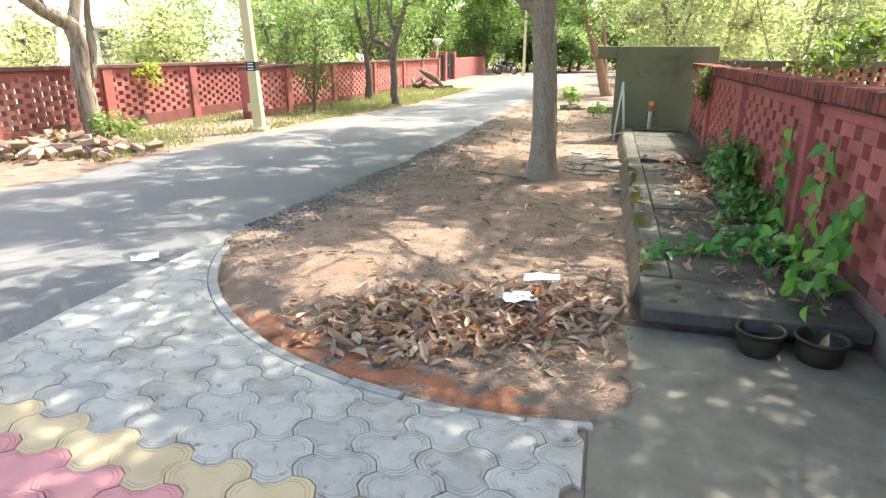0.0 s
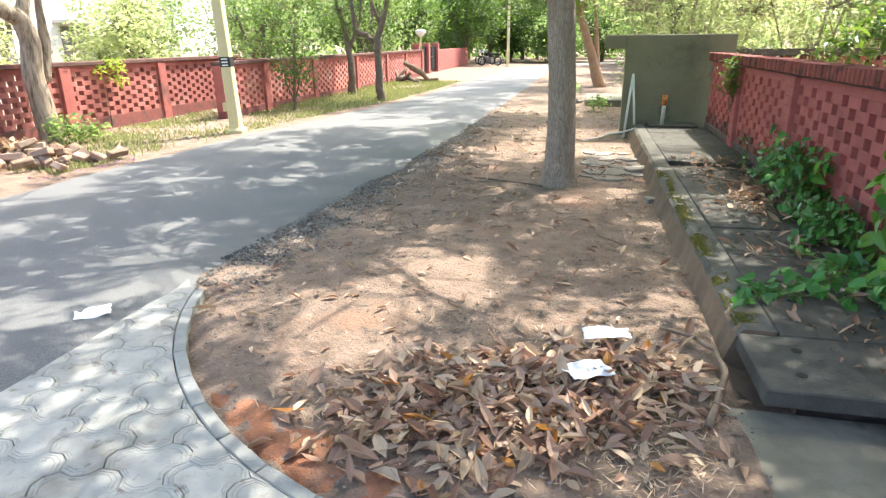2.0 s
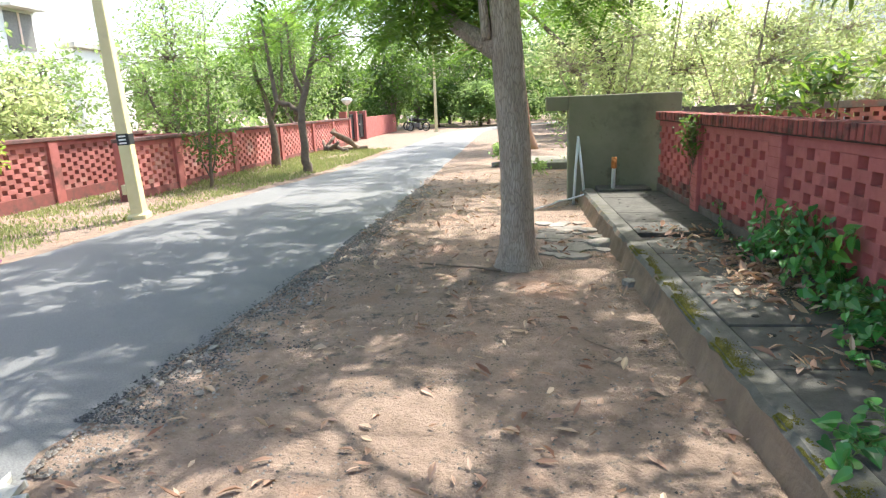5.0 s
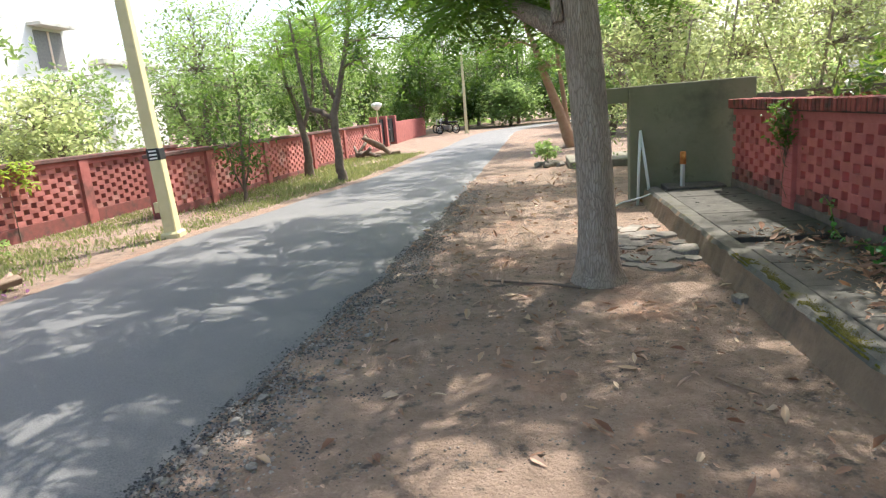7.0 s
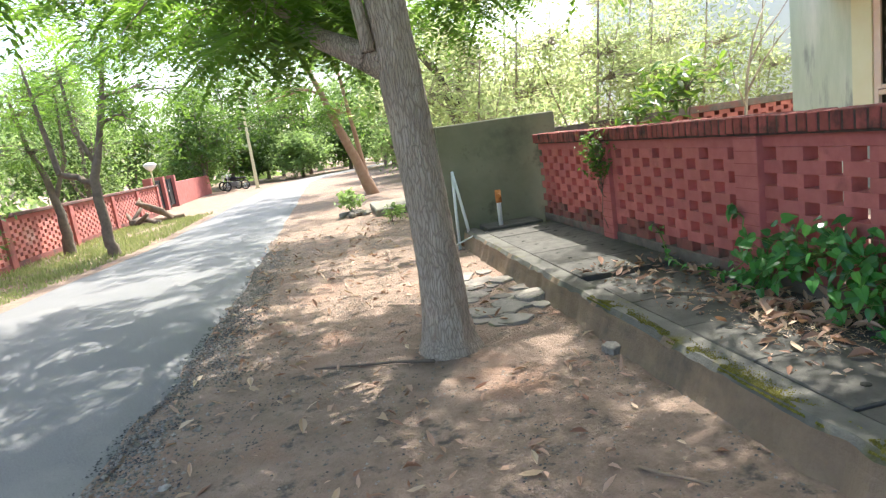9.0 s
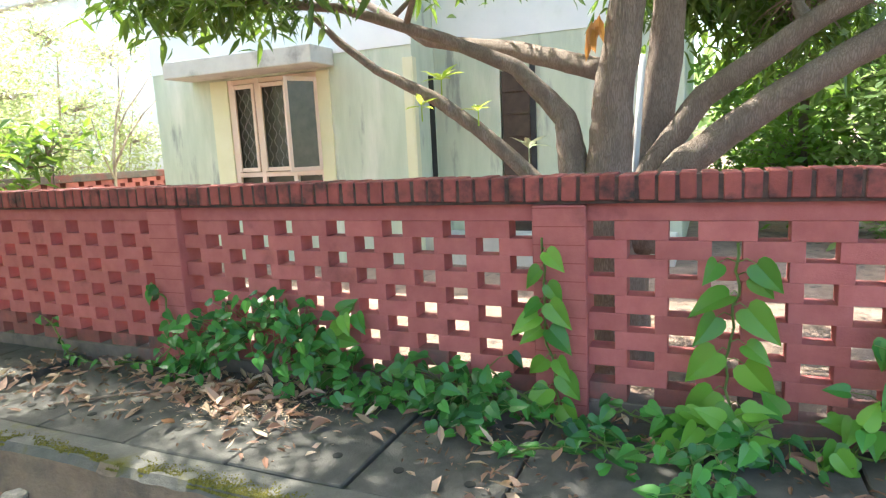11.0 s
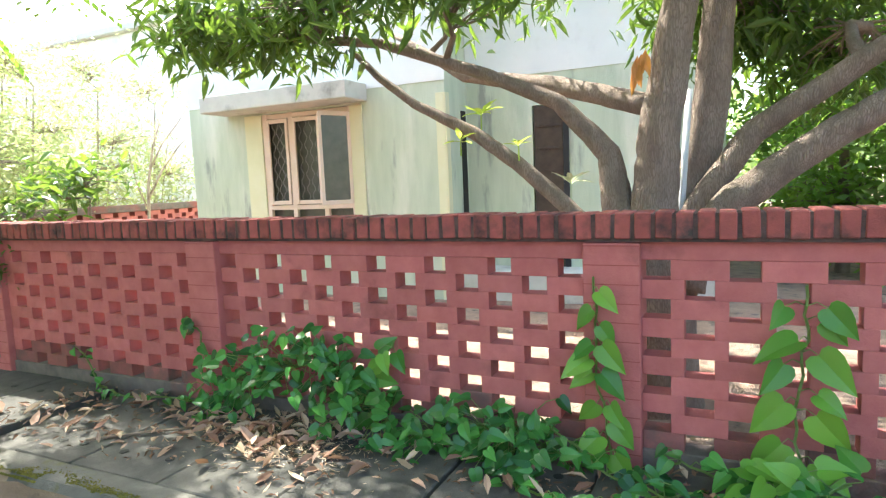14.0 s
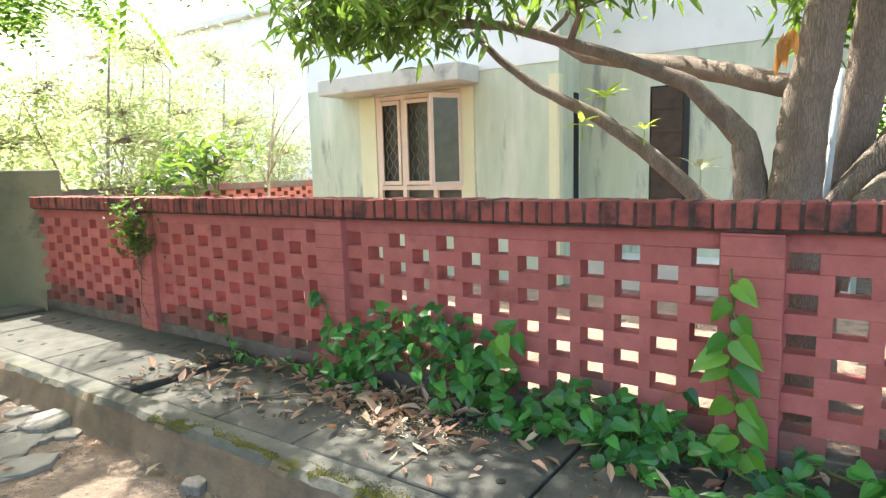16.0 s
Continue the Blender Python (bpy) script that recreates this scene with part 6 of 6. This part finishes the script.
def slabs_leaf():
    while True:
        y, x = random.uniform(3.6, 9.0), random.uniform(0.55, 1.42)
        if noise.noise(Vector((x * 1.6, y * 1.6, 4))) + 0.55 * (x - 0.9) > random.uniform(-0.5, 0.6):
            return x, y, PZ, random.random() * 0.015


def slab_heap():
    x, y = random.gauss(1.12, 0.15), random.gauss(7.0, 0.33)
    return min(x, 1.42), y, PZ, random.random() ** 2 * 0.05


scatter_leaves("leaf_heap", "heap of dry brown mango leaves", 760, heap, L_DRY, (0.06, 0.15), 71, tilt=0.42)
scatter_leaves("leaf_heap", "heap of pale bleached leaves", 460, heap, L_DRYPALE, (0.06, 0.15), 72, tilt=0.42)
scatter_leaves("leaf_heap", "few orange leaves in the heap", 36, heap, M_ORANGE, (0.07, 0.15), 79, tilt=0.4)


def rubbish():
    u, v = random.gauss(0, 1), random.gauss(0, 1)
    x, y = -8.75 + 0.38 * u, 8.25 + 0.42 * v
    return x, y, ground_z(x, y), random.random() * 0.30 * math.exp(-(u * u + v * v) / 2.2)


scatter_leaves("leaf_heap", "heap of pale dry fronds over the rubble", 620, rubbish, L_DRYPALE, (0.10, 0.26), 85, tilt=0.6)
scatter_leaves("leaf_heap", "brown dry leaves heaped over the rubble", 300, rubbish, L_DRY, (0.10, 0.24), 86, tilt=0.6)
scatter_leaves("leaf_litter", "scattered dry leaves on bare earth", 950, verge, L_DRY, (0.025, 0.12), 73, tilt=0.4)
scatter_leaves("leaf_litter", "scattered bleached leaves on bare earth", 160, verge, L_DRYPALE, (0.05, 0.15), 74, tilt=0.4)
scatter_leaves("leaf_litter", "dry leaves strewn over the slabs", 230, slabs_leaf, L_DRY, (0.03, 0.15), 75, tilt=0.5)
scatter_leaves("leaf_litter", "small dark leaf crumbs strewn over the slabs", 900, slabs_leaf, M_CRUMBS, (0.012, 0.05), 80, tilt=0.5)
scatter_leaves("leaf_litter", "bleached leaves strewn over the slabs", 34, slabs_leaf, L_DRYPALE, (0.05, 0.15), 76, tilt=0.5)
scatter_leaves("leaf_litter", "drift of pale dry leaves by the creeper", 55, slab_heap, L_DRYPALE, (0.03, 0.13), 77, tilt=0.35)
scatter_leaves("leaf_litter", "drift of brown dry leaves by the creeper", 130, slab_heap, L_DRY, (0.03, 0.15), 78, tilt=0.35)


def gravel():
    random.seed(81)
    s = Soup()

    def bit(x, y, z, r):
        b = len(s.v)
        d = [rand_dir() * r * random.uniform(0.6, 1.2) for _ in range(2)]
        s.v += [(x - r, y, z), (x, y - r * 0.9, z), (x + r, y, z), (x, y + r, z), (x + d[0].x * 0.4, y + d[0].y * 0.4, z + r * random.uniform(0.5, 1.0))]
        s.f += [(b, b + 1, b + 4), (b + 1, b + 2, b + 4), (b + 2, b + 3, b + 4), (b + 3, b, b + 4)]

    for _ in range(10000):
        y = random.uniform(4.4, 15)
        x = road_right(y) + abs(random.gauss(0, 0.22)) - 0.06
        bit(x, y, ground_z(x, y) + (0.012 if x < road_right(y) else 0.0), random.uniform(0.005, 0.017))
    for _ in range(11000):
        x, y, z, _h = verge()
        bit(x, y, z, random.uniform(0.003, 0.011))
    ob = new("gravel", s.mesh("gravel", M_GRAVEL))
    tagged(ob, "loose grit along the lane edge", "gravel", kind="stuff")
    s = Soup()
    # crumbled rim of the asphalt, thickest right at its edge
    for _ in range(7500):
        y = 4.9 + 8.0 * random.random() ** 1.7
        if noise.noise(Vector((1.7, y * 1.4, 3))) < random.uniform(-0.7, 0.7):
            continue
        x = road_right(y) + random.gauss(0.0, 0.12)
        bit(x, y, ground_z(x, y) + (0.012 if x < road_right(y) else 0.0), random.uniform(0.003, 0.012))
    for _ in range(34):
        # small dark heaps of crumbs on the earth beside it
        y = random.uniform(5, 9.5)
        x = road_right(y) + random.uniform(0.1, 0.9)
        for _k in range(random.randint(6, 26)):
            u, v = x + random.gauss(0, 0.05), y + random.gauss(0, 0.05)
            bit(u, v, ground_z(u, v), random.uniform(0.003, 0.010))
    ob = new("broken_asphalt", s.mesh("broken_asphalt", M_CRUMB))
    tagged(ob, "dark broken asphalt crumbs along the lane edge", "gravel", kind="stuff")


gravel()


def grass():
    random.seed(83)
    s = Soup()
    n = 0
    while n < 24000:
        y = random.uniform(7.5, 27)
        x = random.uniform(-9.85, road_left(y) - 0.25)
        k = noise.noise(Vector((x * 0.8, y * 0.8, 2))) + 0.35 * smooth(15, 20, y)
        if k < random.uniform(-0.45, 0.5):
            continue
        n += 1
        z = ground_z(x, y)
        h = random.uniform(0.03, 0.10) * (1.6 if y > 16 else 1.0)
        way = Vector((random.uniform(-0.6, 0.6), random.uniform(-0.6, 0.6), 1)).normalized()
        s.chip(Vector((x, y, z - 0.01)), way, rand_dir(0.2), h, random.uniform(0.012, 0.03))
    tagged(new("grass", s.mesh("grass", L_GRASS)), "thin dry and green grass on the verge", "grass", kind="stuff")


grass()


def far_woods():
    """Leaves of the woods that close the view all round."""
    random.seed(87)
    s = Soup()
    for _ in range(30000):
        a = random.uniform(0, 2 * math.pi)
        r = random.uniform(46, 66)
        x, y = -3 + r * math.sin(a), 14 + r * math.cos(a)
        if abs(x + 4.5) < 4 and 40 < y < 58:
            continue
        top = 6.5 + 3.0 * noise.noise(Vector((a * 5, 0, 0))) + 1.5 * noise.noise(Vector((a * 17, 3, 0)))
        z = random.uniform(-0.1, 1) * top
        s.chip(Vector((x, y, z)), rand_dir(0.8), rand_dir(), random.uniform(0.6, 1.3), random.uniform(0.35, 0.7))
    tagged(new("far_woods", s.mesh("far_woods", L_FAR)), "green woods closing the distance", "woods", kind="stuff")


far_woods()


def red_soil():
    """Low spread of washed-out red soil along the inside of the edging."""
    s, n, m = Soup(), 46, 9
    for i in range(n + 1):
        a = radians(226 + 52 * i / n)
        for j in range(m + 1):
            u = j / m
            r = 2.62 - u * (0.30 + 0.10 * noise.noise(Vector((a * 9, 1, 2))))
            x, y = -0.4 + r * math.cos(a), 5.03 + r * math.sin(a)
            lump = 0.5 + noise.noise(Vector((x * 5, y * 5, 4))) + 0.4 * noise.noise(Vector((x * 19, y * 19, 4)))
            edge = math.sin(math.pi * min(1.0, max(0.0, u))) * math.sin(math.pi * i / n) ** 0.5
            s.v.append((x, y, verge_z(x, y) - 0.012 + 0.03 * edge * lump))
    for i in range(n):
        for j in range(m):
            k = i * (m + 1) + j
            s.f.append((k, k + 1, k + m + 2, k + m + 1))
    tagged(new("red_soil", s.mesh("red_soil", M_LATERITE, True)), "loose orange-red soil inside the kerb stones", "soil", kind="stuff")


red_soil()


def straw():
    random.seed(88)
    s = Soup()
    for _ in range(1500):
        x, y, z, h = heap() if random.random() < 0.6 else (random.gauss(-0.15, 0.25), random.gauss(3.0, 0.3), 0.0, 0.0)
        if x > 0.1 or math.hypot(x + 0.4, y - 5.03) > 2.5:
            continue
        a = random.uniform(0, math.pi)
        s.chip(Vector((x, y, ground_z(x, y) + 0.008 + h)), Vector((math.cos(a), math.sin(a), random.uniform(0, 0.2))).normalized(), Vector((0, 0, 1)), random.uniform(0.02, 0.09), random.uniform(0.003, 0.008))
    for _ in range(900):
        x, y = random.gauss(1.1, 0.15), random.gauss(6.85, 0.25)
        if x < 1.44:
            a = random.uniform(0, math.pi)
            s.chip(Vector((x, y, PZ + random.uniform(0.004, 0.018))), Vector((math.cos(a), math.sin(a), random.uniform(0, 0.2))).normalized(), Vector((0, 0, 1)), random.uniform(0.01, 0.06), random.uniform(0.003, 0.010))
    tagged(new("straw", s.mesh("straw", L_DRYPALE)), "fine straw and leaf crumbs among the dry leaves", "litter", kind="stuff")


straw()
s = Soup()
s.leaf(Vector((1.19, 3.31, 0.02)), Vector((0.1, -0.25, 1)).normalized(), Vector((-0.3, -1, 0.1)), 0.14, 0.05)
tagged(new("dry_leaf", s.mesh("dry_leaf", L_DRYPALE)), "single pale dry leaf standing in a pot", "leaf")


# ---- pavers and kerb of the drive ----
def paver_mesh(mat):
    """A lobed paver: six curved sides, bulging out and in by turns, with a moulded ring."""
    a, b = Vector((0.285, -0.036)), Vector((0.165, 0.195))
    c = b - a
    corners = [(a + b) / 3, (b + c) / 3, (c - a) / 3, -(a + b) / 3, -(b + c) / 3, (a - c) / 3]
    out = []
    for i in range(6):
        p, q = corners[i], corners[(i + 1) % 6]
        d = q - p
        nrm = Vector((d.y, -d.x)).normalized()
        sgn = 1 if i % 2 == 0 else -1
        for k in range(3):
            u = k / 3
            out.append(p + d * u + nrm * (sgn * 0.042 * 4 * u * (1 - u)))
    n = len(out)
    v, f = [], []
    for scale, z in ((0.985, -0.03), (0.985, -0.004), (0.965, 0.0), (0.885, 0.0), (0.87, -0.003), (0.855, 0.0), (0.785, 0.0), (0.77, -0.003), (0.755, 0.0)):
        v += [(p.x * scale, p.y * scale, z) for p in out]
    for r in range(8):
        for k in range(n):
            f.append((r * n + k, r * n + (k + 1) % n, (r + 1) * n + (k + 1) % n, (r + 1) * n + k))
    f.append(tuple(8 * n + k for k in range(n)))
    return arrays_mesh("paver", v, f, mat)


def lay_pavers():
    random.seed(91)
    me = {k: paver_mesh(m) for k, m in (("g", M_PAVER), ("y", M_PAVER_Y), ("p", M_PAVER_P))}
    a, b = Vector((0.285, -0.036)), Vector((0.165, 0.195))
    o = Vector((-1.912, 1.713))
    rest = {k: Soup() for k in me}
    made = 0
    for j in range(13, -34, -1):
        for i in range(-34, 36):
            p = o + a * i + b * j
            if not (-3.25 < p.x < 0.08 and -4.5 < p.y < 4.3):
                continue
            r = math.hypot(p.x + 0.4, p.y - 5.03)
            if r < 2.55 and p.y > 2.0:
                continue
            cut = r < 2.90 and p.y > 2.0 or p.x < -2.92 or p.x > -0.13
            kind = "y" if j in (0, -5) else ("p" if -5 < j < 0 else "g")
            if cut and p.y > 0.6:
                # cut to the edging, the asphalt or the pad
                whole = me[kind]
                v = []
                for q in whole.vertices:
                    w = Vector((q.co.x + p.x, q.co.y + p.y))
                    e = w - Vector((-0.4, 5.03))
                    if e.length < 2.705 and w.y > 1.9:
                        w = Vector((-0.4, 5.03)) + e.normalized() * 2.705
                    w.x = min(0.022, max(-3.13 + 0.03 * noise.noise(Vector((w.y * 3, 2, 0))), w.x))
                    v.append((w.x - p.x, w.y - p.y, q.co.z))
                ob = new("paver", arrays_mesh("paver", v, [tuple(q.vertices) for q in whole.polygons], {"g": M_PAVER, "y": M_PAVER_Y, "p": M_PAVER_P}[kind]))
                ob.parent = drive
                ob.matrix_local = pose(p.x, p.y, 0.005)
                made += 1
            elif p.y > 0.6 and made < 290:
                ob = new("paver", me[kind])
                ob.parent = drive
                ob.matrix_local = pose(p.x, p.y, 0.006 + random.uniform(-0.003, 0.003), random.uniform(-0.6, 0.6), random.uniform(-0.6, 0.6), 0)
                made += 1
            else:
                s = rest[kind]
                n0 = len(s.v)
                s.v += [(q.co.x + p.x, q.co.y + p.y, q.co.z + 0.006) for q in me[kind].vertices]
                s.f += [tuple(n0 + t for t in q.vertices) for q in me[kind].polygons]
    for kind, s in rest.items():
        if s.v:
            ob = part("paver_field", s.mesh("paver_field", {"g": M_PAVER, "y": M_PAVER_Y, "p": M_PAVER_P}[kind]), None, drive)
            ob["kind"] = "stuff"


lay_pavers()
kerb_row = group_at("kerb_stones", -0.4, 5.03, 0)
tagged(kerb_row, "curved edging of narrow grey kerb stones", "kerb", kind="structure")
ks = bm_mesh("kerb_stone", boxed(-0.145, -0.032, -0.12, 0.145, 0.032, 0.006, 0.006, 0.003), M_KERBSTONE)
for k in range(13):
    a = radians(200.5 + 6.35 * k)
    ob = new("kerb_stone", ks)
    ob.parent = kerb_row
    ob.matrix_local = pose(2.665 * math.cos(a), 2.665 * math.sin(a), random.uniform(-0.006, 0.006) - 0.014 * (k > 9), 0, random.uniform(-1, 1), math.degrees(a) + 90)

# ---- brickwork of the walls ----
for a, b, ph in BAYS:
    honeycomb(wall_east, M_RED, a, b, 10, ph)
cap = brick_mesh(0.069, 0.118, 0.235, 0.005, M_RED_CAP)
cy = 2.05
while cy < 12.2:
    ob = new("brick", cap)
    ob.parent = wall_east
    ob.matrix_local = pose(0.052 + random.uniform(-0.006, 0.006), cy + random.uniform(-0.003, 0.003), 1.279 + random.uniform(-0.004, 0.004), random.uniform(-2, 2), 0, random.uniform(-1.5, 1.5))
    cy += 0.0865
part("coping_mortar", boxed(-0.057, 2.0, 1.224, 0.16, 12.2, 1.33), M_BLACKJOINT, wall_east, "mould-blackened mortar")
build_west()
